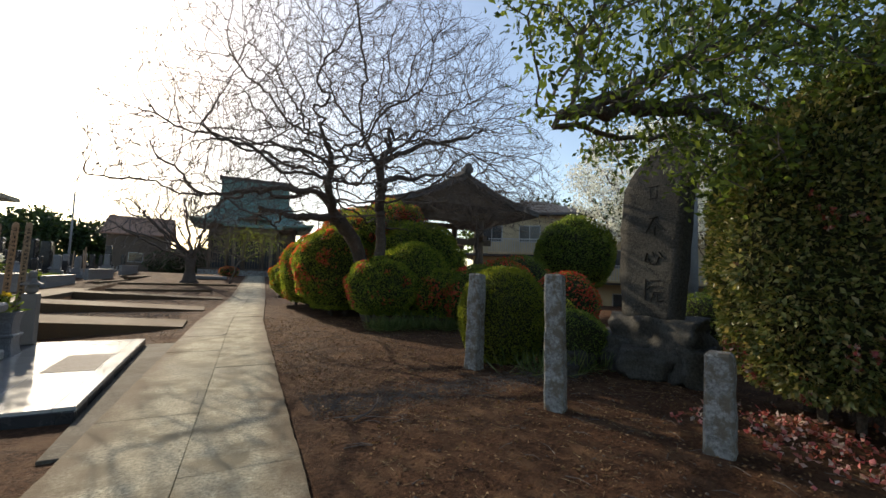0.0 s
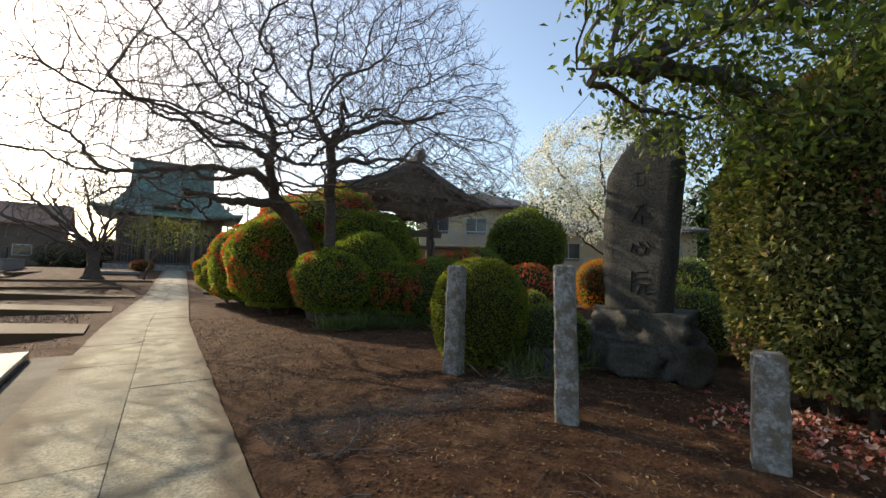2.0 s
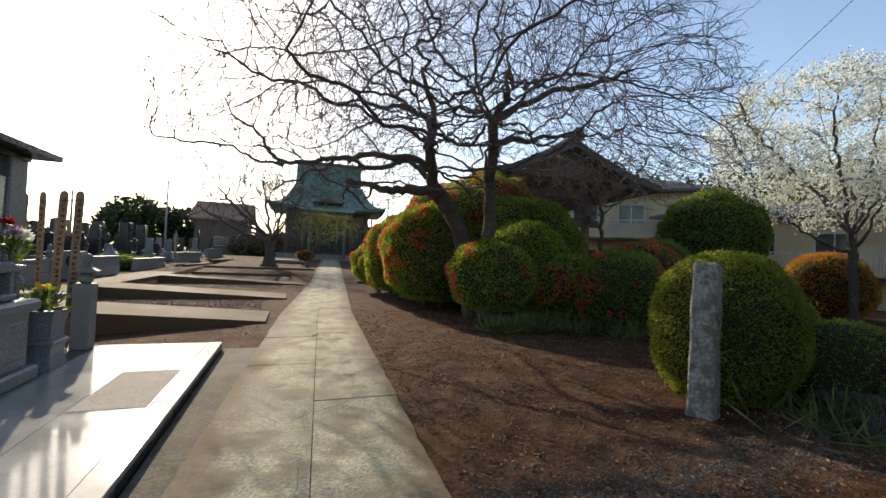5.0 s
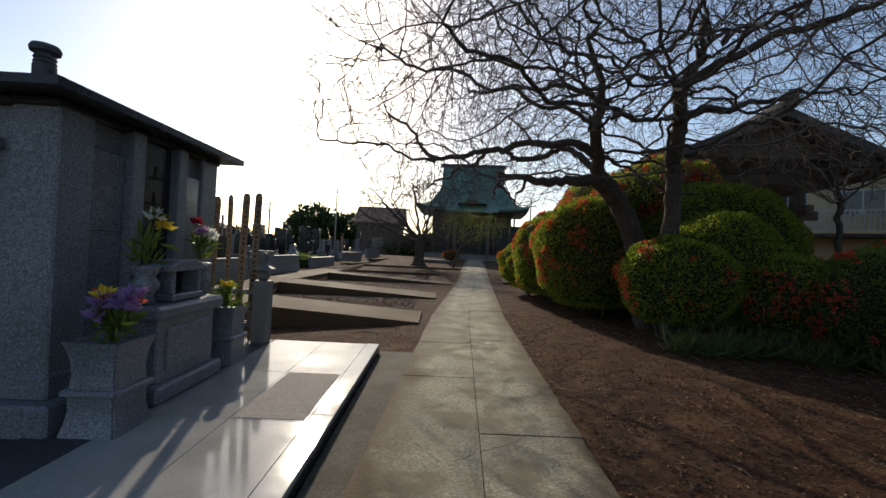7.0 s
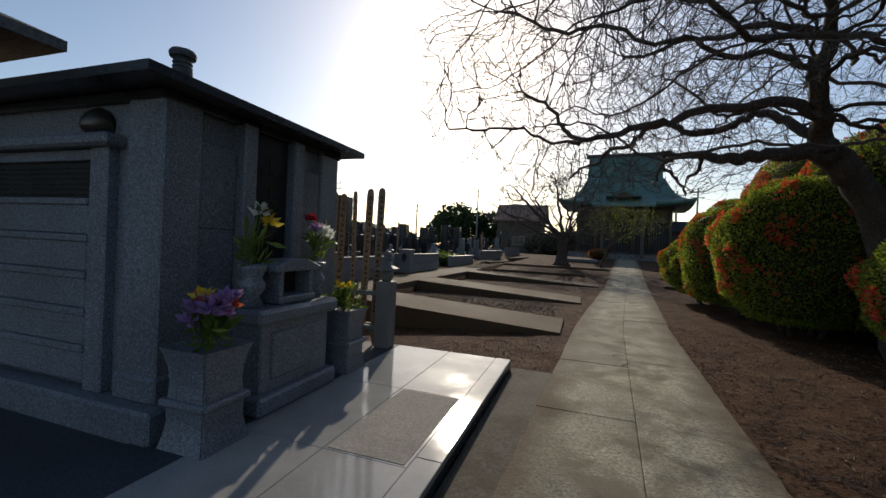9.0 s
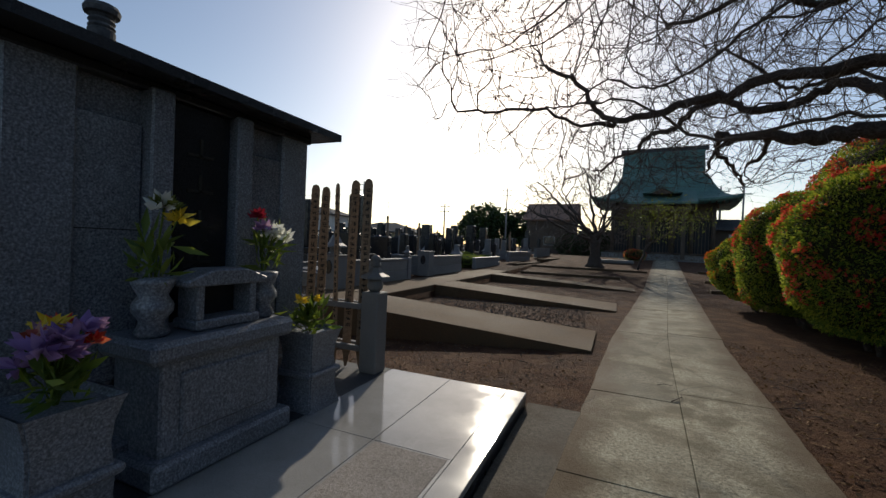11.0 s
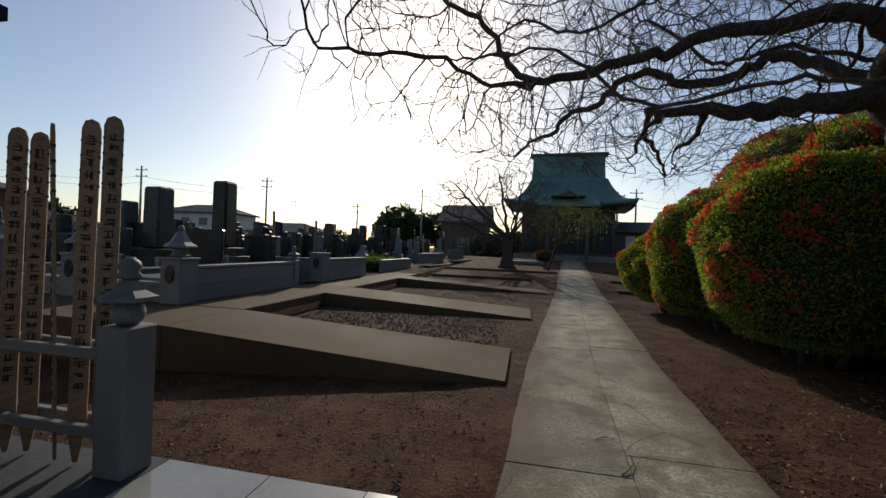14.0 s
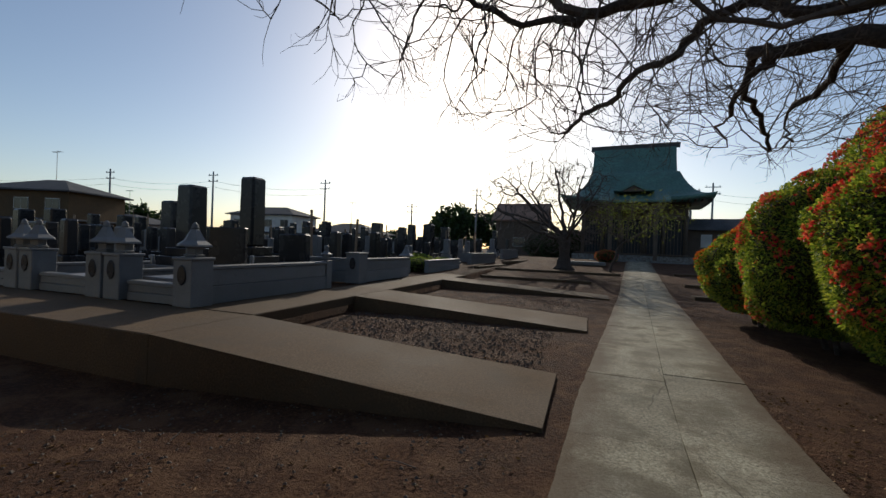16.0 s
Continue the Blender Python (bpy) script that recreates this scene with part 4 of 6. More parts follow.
def big_tree():
    """Two leaning stems, long low limbs towards the path, and a wide dome of crooked branches."""
    rng = np.random.default_rng(7)
    o = np.array((4.1, 12.2, 0.0))
    t = thing("bare_tree", pose(*o), "large spreading bare tree with twisted dark limbs", "tree")
    A = [(4.35, 12.75, -0.1), (4.1, 12.75, 1.6), (3.75, 12.7, 2.5), (3.3, 12.4, 2.9), (2.94, 12.2, 3.17)]
    A2 = [A[-1], (2.72, 11.8, 3.55), (2.5, 11.45, 3.95), (2.62, 11.3, 4.4), (2.35, 11.0, 4.9), (2.1, 10.9, 5.4)]
    B = [(4.45, 12.15, -0.1), (4.3, 11.9, 2.4), (4.2, 11.7, 3.3), (4.0, 11.2, 4.1), (3.76, 10.85, 4.6), (4.05, 10.7, 5.0), (3.85, 10.4, 5.5)]
    heavy = [
        (A, (0.24, 0.19)), (A2, (0.16, 0.022)), (B, (0.2, 0.022)),
        ([A[-1], (2.5, 12.15, 3.06), (2.1, 12.25, 3.06), (1.75, 12.3, 3.03), (1.45, 12.6, 3.2), (1.1, 12.9, 3.22), (0.89, 13.05, 3.33)], (0.13, 0.035)),
        ([(0.95, 13.0, 3.3), (1.05, 13.5, 3.05), (1.3, 13.9, 3.12), (1.45, 14.2, 2.9), (1.6, 14.5, 2.95), (1.7, 14.75, 2.75)], (0.035, 0.018)),
        ([(1.45, 12.6, 3.2), (1.6, 13.1, 3.0), (1.4, 13.5, 2.95), (1.55, 13.9, 2.75), (1.75, 14.2, 2.8), (1.65, 14.6, 2.7)], (0.035, 0.016)),
        ([(1.1, 12.9, 3.22), (0.85, 13.2, 3.0), (1.0, 13.6, 2.85), (0.9, 13.9, 2.95), (1.15, 14.3, 2.8)], (0.03, 0.015)),
        ([(2.5, 12.1, 3.1), (2.33, 11.85, 3.4), (2.25, 11.65, 3.72)], (0.085, 0.08)),
        ([A2[1], (2.25, 11.65, 3.74), (1.75, 11.9, 3.72), (1.35, 12.0, 3.8), (0.95, 12.05, 3.62), (0.45, 12.2, 3.6), (0.0, 12.1, 3.42), (-0.55, 12.1, 3.36), (-0.8, 11.95, 3.55), (-0.95, 11.8, 3.85), (-1.4, 11.6, 4.05)], (0.088, 0.022)),
        ([(-0.5, 12.1, 3.36), (-1.0, 12.0, 3.3), (-1.5, 11.6, 3.5), (-2.1, 11.2, 3.35), (-2.6, 11.0, 3.4)], (0.03, 0.01)),
        ([(3.05, 12.25, 3.2), (2.75, 12.9, 3.75), (2.5, 13.2, 4.05), (2.2, 13.45, 3.95), (1.8, 13.3, 3.72), (1.35, 13.15, 3.68), (1.05, 13.3, 3.95), (0.6, 13.55, 3.85), (0.42, 13.65, 3.58), (0.08, 13.95, 3.66), (-0.12, 14.1, 3.34), (-0.42, 14.5, 3.4), (-0.8, 14.75, 3.08)], (0.085, 0.022)),
        ([A2[2], (1.9, 11.1, 4.25), (1.4, 11.3, 4.2), (0.9, 10.9, 4.45), (0.4, 11.0, 4.35), (-0.2, 10.6, 4.6), (-0.8, 10.7, 4.5), (-1.4, 10.3, 4.7)], (0.045, 0.018)),
        ([A2[3], (1.9, 11.6, 4.9), (1.5, 12.1, 4.85), (1.2, 12.6, 5.2), (0.6, 13.0, 5.1), (0.2, 13.6, 5.4)], (0.055, 0.025)),
        ([B[3], (4.6, 11.5, 4.45), (5.1, 11.4, 4.4), (5.6, 11.8, 4.75), (6.3, 11.7, 4.8), (7.0, 12.1, 5.2)], (0.09, 0.03)),
        ([B[4], (4.2, 10.3, 4.8), (4.9, 10.1, 5.2), (5.5, 9.6, 5.2), (6.2, 9.5, 5.6)], (0.09, 0.03)),
    ]
    core = np.array((3.15, 11.1, 3.3))
    guide = [(eased(pts) - o, None if pts in (A, B) else "near") for pts, _ in heavy]
    # limbs that fan out over the dome, crooked, bending up towards their ends
    starts = [A2[2], A2[3], A2[4], B[3], B[4], B[5], A2[1], B[2], A2[5], B[6]]
    for k in range(36):
        st = np.array(starts[k % len(starts)])
        az = k * 2.39996 + rng.normal(0, 0.15)
        el = radians((6, 22, 40, 58)[(k // 2) % 4] + rng.uniform(-5, 8))
        end = core + np.array((math.cos(az) * math.cos(el) * 6.0, math.sin(az) * math.cos(el) * 5.0, math.sin(el) * 6.0)) * rng.uniform(0.6, 0.85)
        side = np.array((-math.sin(az), math.cos(az), 0))
        ctrl = st + (end - st) * 0.5 + np.array((0, 0, -0.35 - 0.4 * math.cos(el)))
        pts = []
        for i in range(10):
            w = i / 9
            q = (1 - w) ** 2 * st + 2 * w * (1 - w) * ctrl + w * w * end
            if 0 < i:
                q = q + (side * rng.uniform(-1, 1) + np.array((0, 0, 1)) * rng.uniform(-1, 1)) * 0.24
            pts.append(q - o)
        guide.append((eased(pts), "near"))
    n = 19000
    u = rng.normal(0, 1, (n * 3, 3))
    u /= np.linalg.norm(u, axis=1, keepdims=True)
    a = u * rng.uniform(0.15, 1, (n * 3, 1)) ** 0.42
    a = a[a[:, 2] > -0.03][:n] * (6.0, 5.1, 6.1) + core
    a[:, 2] -= 0.35 * np.clip(np.hypot(a[:, 0] - core[0], a[:, 1] - core[1]) / 6 - 0.4, 0, 1)
    low = rng.normal(0, 1, (3600, 3))
    low = low / np.linalg.norm(low, axis=1, keepdims=True) * rng.uniform(0.3, 1, (3600, 1)) ** 0.5 * (2.65, 2.3, 1.95) + (-0.3, 11.4, 4.25)
    skirt = np.stack([rng.uniform(-1.6, 2.6, 700), rng.uniform(11.5, 15.2, 700), rng.uniform(2.75, 4.2, 700)], 1)
    a = np.concatenate([a, low, skirt]) - o
    P, par = grow(rng, guide, a, 0.15, 2.6, 0.24, 150)
    kids, r = limbs(P, par, 0.0050, 2.65, 0.2)
    for pts, (r0, r1) in heavy:
        pts = eased(pts) - o
        for i in range(len(pts) - 1):
            for w in np.linspace(0, 1, 9):
                k = (i + w) / (len(pts) - 1)
                near = np.nonzero(np.linalg.norm(P - (pts[i] + (pts[i + 1] - pts[i]) * w), axis=1) < 0.09)[0]
                thick = near[r[near] > 0.012] if len(near) else near
                r[thick] = np.maximum(r[thick], r0 + (r1 - r0) * k)
    for i in range(len(P)):
        if par[i] >= 0 and r[i] > 0.04:
            r[i] = min(r[i] * (1 + 0.09 * noise.noise(P[i] * 3.0)), r[par[i]] * 1.08)
    chains = skin(P, par, kids, r, True)
    for name, (v, f) in chains[2]:
        part(name, (v, f), BARK, t, smooth=True)
    part("branchwork", chains[1], TWIG, t, kind="stuff")
    part("twigwork", twigs(rng, P, par, kids, r, 0.0075, 4, 0.36, 0.0027), TWIG, t, kind="stuff")


big_tree()


def crown_tree(name, x, y, z, label, trunk, crown, n_attr, step, leaf_mat, leaf, per, seed, tip=0.006, rmax=0.2, flower=None, flower_n=0, spread=0.18, group="", kill=0.4, category="tree", fan=9, gaps=-0.12):
    """Trunk, limbs and a crown of leaves round the ends of its branches."""
    rng = np.random.default_rng(seed)
    t = thing(name, pose(x, y, z), label, category, group)
    u = rng.normal(0, 1, (n_attr, 3))
    u /= np.linalg.norm(u, axis=1, keepdims=True)
    u *= rng.uniform(0.1, 1, (n_attr, 1)) ** 0.4
    c, s = crown
    lump = np.array([noise.noise(Vector(q) * 2.1 + Vector((seed, 1.7 * seed, 0))) for q in u])
    u = u[lump > gaps]
    guide = [(trunk, None)]
    for k in range(fan):
        az, el = k * 2.4 + 0.3 * seed, radians((5, 28, 50)[k % 3])
        end = np.array(c) + np.array((math.cos(az) * math.cos(el), math.sin(az) * math.cos(el), math.sin(el) - 0.25)) * s * 0.72
        st = np.array(trunk[-1 if k % 2 else -2], float)
        st = st + (np.array(trunk[-1]) - st) * 0.6
        mid = st + (end - st) * 0.5 + rng.normal(0, 0.07, 3) * max(s)
        guide.append(([tuple(st), tuple(mid), tuple(end)], "near"))
    P, par = grow(rng, guide, u * s + np.array(c), step, max(s) * 1.6, kill, 110)
    kids, r = limbs(P, par, tip, 2.1, rmax)
    thick, thin, _ = skin(P, par, kids, r)
    part("trunk", (thick[0] or thin[0], thick[1] or thin[1]), BARK, t, smooth=True)
    if thick[0] and thin[0]:
        part("branchwork", thin, TWIG, t, kind="stuff")
    ends = np.array([i for i in range(len(P)) if r[i] < tip * 2.4 and par[i] >= 0])
    if per:
        k = np.repeat(ends, per)
        q = P[k] + rng.normal(0, spread, (len(k), 3))
        v, f = blades(rng, q, np.tile((0, 0, 0.25), (len(k), 1)), *leaf, 1.0)
        part("crown", fast_mesh("crown", v, f, leaf_mat), None, t, kind="stuff")
    else:
        part("twigwork", twigs(rng, P, par, kids, r, tip * 1.8, 3, step * 2.2, tip * 0.5), TWIG, t, kind="stuff")
    if flower:
        k = np.repeat(ends, flower_n)
        q = P[k] + rng.normal(0, spread, (len(k), 3))
        q4 = np.repeat(q, 4, axis=0)
        v, f = blades(rng, q4, np.tile((0, 0, 0.5), (len(q4), 1)), 0.07, 0.056, 1.0)
        part("blossoms", fast_mesh("blossoms", v, f, flower), None, t, kind="stuff")
    return t


# evergreen above the hedge and the posts
crown_tree("evergreen_tree", 6.7, 2.4, 0, "broad evergreen tree with leathery green leaves over the path side", [(0, 0, -0.1), (-0.1, 0.05, 1.4), (-0.3, 0.0, 2.5), (-1.0, 0.0, 3.1), (-2.0, 0.1, 3.4), (-3.2, 0.3, 3.3), (-4.1, 0.5, 3.0)],
           ((-1.7, -0.1, 3.9), (3.3, 1.35, 1.6)), 3600, 0.18, LEAF_EVERGREEN, (0.09, 0.042), 17, 21, 0.006, 0.13, spread=0.11, kill=0.25, fan=7, gaps=-0.03)
crown_tree("dogwood_tree", 16.8, 10.65, 0, "flowering tree covered in white blossoms", [(0, 0, -0.1), (0.03, 0.03, 1.3), (-0.07, 0.0, 2.7)],
           ((0.25, 0.8, 5.9), (4.05, 3.9, 2.9)), 3900, 0.25, LEAF_YOUNG, (0.075, 0.038), 7, 22, 0.008, 0.2, PETAL_WHITE, 8, 0.15, kill=0.35, gaps=0.0)
crown_tree("blossom_tree", 20.0, 10.7, 0, "flowering tree covered in white blossoms", [(0, 0, -0.1), (0.02, 0.02, 1.6), (-0.05, 0.0, 3.0)],
           ((0.0, 0.1, 5.1), (2.3, 2.3, 2.0)), 600, 0.3, LEAF_YOUNG, (0.08, 0.04), 2, 23, 0.008, 0.13, PETAL_WHITE, 9, 0.2, kill=0.42)
rt = shrub("round_tree", 14.4, 13.7, 1.3, 4.4, 1.7, 1.7, 110, LEAF_GREEN, None, 0, "round clipped green garden tree", (0.10, 0.05), 600, 0.12, "tree")
rv, rf = [], []
tube_into(rv, rf, np.array([[0, 0, -2.9], [0.05, 0, -1.6], [0, 0, 0]]), [0.14, 0.12, 0.1], 8)
part("trunk", (rv, rf), BARK, rt, smooth=True)
crown_tree("yew_tree", 17.6, 6.2, 0, "clipped dark green garden tree", [(0, 0, -0.1), (0, 0, 1.8), (0.1, 0, 3.2)], ((0, 0, 2.2), (1.7, 1.7, 1.8)), 700, 0.3, LEAF_TREE, (0.12, 0.06), 22, 25, 0.007, 0.14, spread=0.2)
crown_tree("small_bare_tree", 7.9, 12.2, 0, "small bare tree with fine reddish twigs", [(0, 0, -0.1), (0.05, 0.0, 1.2), (0.15, 0, 2.4), (0.1, 0, 3.1)], ((0.1, 0, 4.1), (2.3, 2.3, 0.95)), 1400, 0.16, LEAF_YOUNG, (0.03, 0.015), 0, 26, 0.0045, 0.1, kill=0.22)


def cloud_pine(x, y):
    t = thing("cloud_pine", pose(x, y, 0), "clipped pine with flat cloud-shaped pads", "tree")
    v, f = [], []
    tube_into(v, f, np.array([[0, 0, -0.1], [0.15, 0, 1.8], [-0.1, 0, 3.4], [0.05, 0, 4.9]]), [0.14, 0.11, 0.08, 0.05], 8)
    part("trunk", (v, f), BARK, t, smooth=True)
    rng = np.random.default_rng(33)
    for px, pz, s in ((0.0, 5.0, (0.75, 0.75, 0.28)), (-0.3, 4.35, (0.6, 0.6, 0.18)), (0.35, 4.1, (0.6, 0.6, 0.18)), (-0.4, 3.6, (0.6, 0.6, 0.2))):
        u = rng.normal(0, 1, (1500, 3))
        u /= np.linalg.norm(u, axis=1, keepdims=True)
        vv, ff = blades(rng, u * s * rng.uniform(0.6, 1, (1500, 1)) + (px, 0, pz), u, 0.12, 0.04, 0.5)
        part("needle_pad", fast_mesh("needle_pad", vv, ff, LEAF_DARK), None, t)


cloud_pine(16.9, 6.15)

# small tree by the hall, coming into leaf, and a low one beside it
old = crown_tree("old_tree", -1.7, 33.5, ground_z(0, 33.5), "small old tree with a thick stump and young leaves", [(0, 0, -0.1), (0, 0, 1.0), (0.1, 0, 1.9)], ((-1.1, -0.3, 3.7), (4.2, 2.6, 2.9)), 2900, 0.26, LEAF_YOUNG, (0.10, 0.06), 0, 27, 0.014, 0.42, kill=0.3, fan=15)
bm = lathe([(0.62, -0.1), (0.42, 0.2), (0.33, 0.5), (0.3, 0.9), (0.31, 1.2), (0.26, 1.6), (0.2, 2.1), (0.08, 2.4)], 18)
for vert in bm.verts:
    vert.co += noise.noise_vector(vert.co * 2.6) * 0.13
part("trunk_base", bm, BARK, old, "thick gnarled trunk base", smooth=True)
crown_tree("leafing_tree", 0.8, 33.0, ground_z(0, 33), "low spreading tree with young yellow-green leaves", [(0, 0, -0.1), (0.3, 0, 1.2), (0.8, 0, 1.8)], ((1.2, 0, 3.1), (2.7, 1.8, 1.2)), 900, 0.28, LEAF_YOUNG, (0.10, 0.06), 7, 28, 0.010, 0.16, kill=0.42, spread=0.25)


def grass_clump(x, y, n, seed, size):
    rng = np.random.default_rng(seed)
    c = np.stack([rng.normal(0, size, n), rng.normal(0, size * 0.6, n), np.zeros(n)], 1)
    v, f = blades(rng, c, np.tile((0, -0.1, 1.0), (n, 1)), 0.42, 0.02, 0.85)
    v[:, 2] = np.maximum(v[:, 2], 0.0)
    solid("lily_grass", fast_mesh("lily_grass", v, f, GRASS), None, pose(x, y, 0), "tuft of strap-leaved lily grass on the soil", "grass", "stuff", "lily grass tufts")


for k, (x, y, n, s) in enumerate(((3.9, 10.6, 190, 0.16), (4.3, 10.45, 230, 0.2), (4.8, 10.6, 260, 0.26), (5.3, 10.5, 190, 0.2), (5.8, 10.1, 230, 0.26), (6.3, 9.4, 160, 0.22), (4.75, 5.2, 160, 0.35), (5.5, 5.0, 120, 0.3))):
    grass_clump(x, y, n, 300 + k, s)


# ---- main hall ----
def curved_roof(w0, d0, w1, d1, z0, z1, lift=0.35, rows=9, cols=16):
    """A hipped roof: hollow slopes, corners that turn up, from the eaves to a rectangle above."""
    bm = bmesh.new()
    rings = []
    for j in range(rows + 1):
        t = j / rows
        k = t ** 0.75
        z = z0 + (z1 - z0) * (t ** 1.7)
        w, d = w0 + (w1 - w0) * k, d0 + (d1 - d0) * k
        ring = []
        for sx, sy, ex, ey in ((-1, -1, 1, -1), (1, -1, 1, 1), (1, 1, -1, 1), (-1, 1, -1, -1)):
            for i in range(cols):
                s = i / cols
                up = lift * (1 - t) ** 2 * abs(2 * s - 1) ** 3
                ring.append(bm.verts.new(((sx + (ex - sx) * s) * w / 2, (sy + (ey - sy) * s) * d / 2, z + up)))
        rings.append(ring)
    n = len(rings[0])
    for a, b in zip(rings, rings[1:]):
        for i in range(n):
            bm.faces.new((a[i], a[(i + 1) % n], b[(i + 1) % n], b[i]))
    bm.faces.new(rings[-1])
    low = [bm.verts.new((v.co.x * 0.985, v.co.y * 0.985, v.co.z - 0.28)) for v in rings[0]]
    for i in range(n):
        bm.faces.new((low[i], low[(i + 1) % n], rings[0][(i + 1) % n], rings[0][i]))
    bm.faces.new(low[::-1])
    return bm


def hall():
    t = thing("temple_hall", pose(3.4, 50.6, 0.86, 0, 0, -5) @ Matrix.Diagonal((1, 1, 1.065, 1)), "old timber temple hall with a green copper roof", "temple hall")
    part("podium", box((0, 0, 0.2), (9.6, 8.6, 0.5), 0.03), ROUGH_STONE, t)
    for k in range(3):
        part("step", box((-0.2, -4.5 - 0.35 * k, 0.36 - 0.16 * k), (2.6, 0.4, 0.17), 0.01), ROUGH_STONE, t)
    part("wall", box((0, 0.2, 2.6), (8.0, 6.8, 4.6), 0.01), WOOD_DARK, t)
    for x in (-4.0, -2.4, -0.95, 0.95, 2.4, 4.0):
        part("column", lathe([(0.17, 0.4), (0.17, 5.1)], 14, None, (x, -3.35)), WOOD_DARK, t, smooth=True)
    part("beam", box((0, -3.35, 4.5), (8.6, 0.26, 0.34), 0.02), WOOD_DARK, t)
    part("beam", box((0, -3.35, 3.5), (8.4, 0.18, 0.22), 0.02), WOOD_DARK, t)
    for x in (-1.65, 0.0, 1.65, -3.2, 3.2):
        d = part("lattice_door", box((x, -3.24, 1.9), (1.3, 0.08, 2.8), 0.01), BLACK, t, "dark lattice door")
        for k in range(5):
            part("bar", box((x - 0.5 + 0.25 * k, -3.3, 1.9), (0.04, 0.03, 2.7), 0), WOOD_DARK, d)
    for x in (-1.65, 1.7):
        part("porch_column", box((x, -5.6, 2.3), (0.3, 0.3, 4.4), 0.02), WOOD_DARK, t)
    part("porch_beam", box((0, -5.6, 4.1), (4.4, 0.28, 0.4), 0.03), WOOD_DARK, t)
    part("veranda", box((0, -3.9, 0.55), (9.0, 1.0, 0.1), 0.01), WOOD_DARK, t)
    r = part("lower_roof", curved_roof(11.6, 10.6, 7.0, 4.6, 4.9, 7.3), ROOF_COPPER, t, "weathered green copper roof", smooth=True)
    bm = bmesh.new()
    prof = [(-2.7, 6.6), (-1.5, 7.6), (-0.7, 8.7), (-0.2, 9.75), (0.2, 9.75), (0.7, 8.7), (1.5, 7.6), (2.7, 6.6)]
    prism(prof, -3.45, 3.45, bm)
    part("upper_roof", bm, ROOF_COPPER, t, m=pose(-0.1, 0, 0, 0, 0, 90))
    part("ridge", prism([(-0.16, 9.7), (0.16, 9.7), (0.16, 10.05), (0.22, 10.1), (-0.22, 10.1), (-0.16, 10.05)], -3.75, 3.75), ROOF_TILE, t, m=pose(-0.1, 0, 0, 0, 0, 90))
    g = part("porch_gable", prism([(-1.5, 5.35), (-0.9, 5.45), (-0.45, 5.75), (0, 6.0), (0.45, 5.75), (0.9, 5.45), (1.5, 5.35), (0.9, 5.3), (0.42, 5.55), (0, 5.75), (-0.42, 5.55), (-0.9, 5.3)], -5.9, -3.0), ROOF_COPPER, t, "curved porch gable")
    part("gable_board", prism([(-0.85, 5.28), (0.85, 5.28), (0.4, 5.52), (0, 5.72), (-0.4, 5.52)], -5.8, -5.7), WOOD_DARK, g)
    part("porch_roof", prism([(-6.6, 4.55), (-3.4, 5.75), (-3.4, 5.55), (-6.6, 4.4)], -2.6, 2.6), ROOF_COPPER, t, m=pose(0, 0, 0, 0, 0, 0) @ Matrix(((0, 1, 0, 0), (1, 0, 0, 0), (0, 0, 1, 0), (0, 0, 0, 1))))
    for k in range(24):
        part("rafter", box((-5.4 + 0.47 * k, -4.6, 4.72), (0.1, 1.2, 0.12), 0), WOOD_DARK, t)


hall()
annex = thing("hall_annex", pose(10.9, 50.0, 0.86, 0, 0, -5), "low timber corridor building with white panels beside the hall", "building")
part("wall", box((0, 0, 1.4), (6.4, 3.0, 2.8), 0.01), WOOD_DARK, annex)
part("roof", prism([(-2.0, 2.8), (2.0, 2.8), (1.9, 3.0), (0, 3.9), (-1.9, 3.0)], -3.5, 3.5), ROOF_TILE, annex, m=pose(0, 0, 0, 0, 0, 90))
for k in range(4):
    part("panel", box((-1.8 + 1.2 * k, -1.52, 1.9), (0.8, 0.04, 1.1), 0), WHITE_WALL, annex)
shrub("azalea", 0.9, 41.6, 0.78, 1.65, 0.8, 0.6, 120, LEAF_GREEN, PETAL_RED, 0.8, "small azalea covered in red blossoms near the hall", (0.06, 0.03), 500, 0.1, "azalea", "azalea mounds")
solid("stone_bench", box((0, 0, 0.12), (2.2, 1.0, 0.24), 0.04), GRANITE_PALE, pose(-0.4, 37.2, ground_z(0, 37.2)), "low pale stone slab on the soil", "stone slab")
solid("hall_paving", box((3.2, 43.6, 0.82), (7.0, 1.2, 0.12), 0.01), GRANITE_PALE, None, "pale stone paving before the hall", "paving", "structure")


for k, (x, y, w, h) in enumerate(((-3.4, 50.5, 1.5, 2.4), (-1.4, 51.5, 1.6, 2.7), (0.2, 49.5, 1.1, 1.9), (-5.2, 53.0, 1.6, 2.2), (13.8, 46.5, 1.3, 1.6))):
    shrub("yard_shrub", x, y, 0.8, 0.86 + h, w, w * 0.8, 150 + k, LEAF_DARK, None, 0, "dense dark green shrub beside the hall", (0.14, 0.07), 160, 0.2, "bush", "shrubs beside the hall")


def gable_roof(w, d, z, rise, over=0.5, thick=0.14):
    w, d = w / 2 + over, d / 2 + over
    return prism([(-w, z), (0, z + rise), (w, z), (w, z + thick), (0, z + rise + thick), (-w, z + thick)], -d, d)


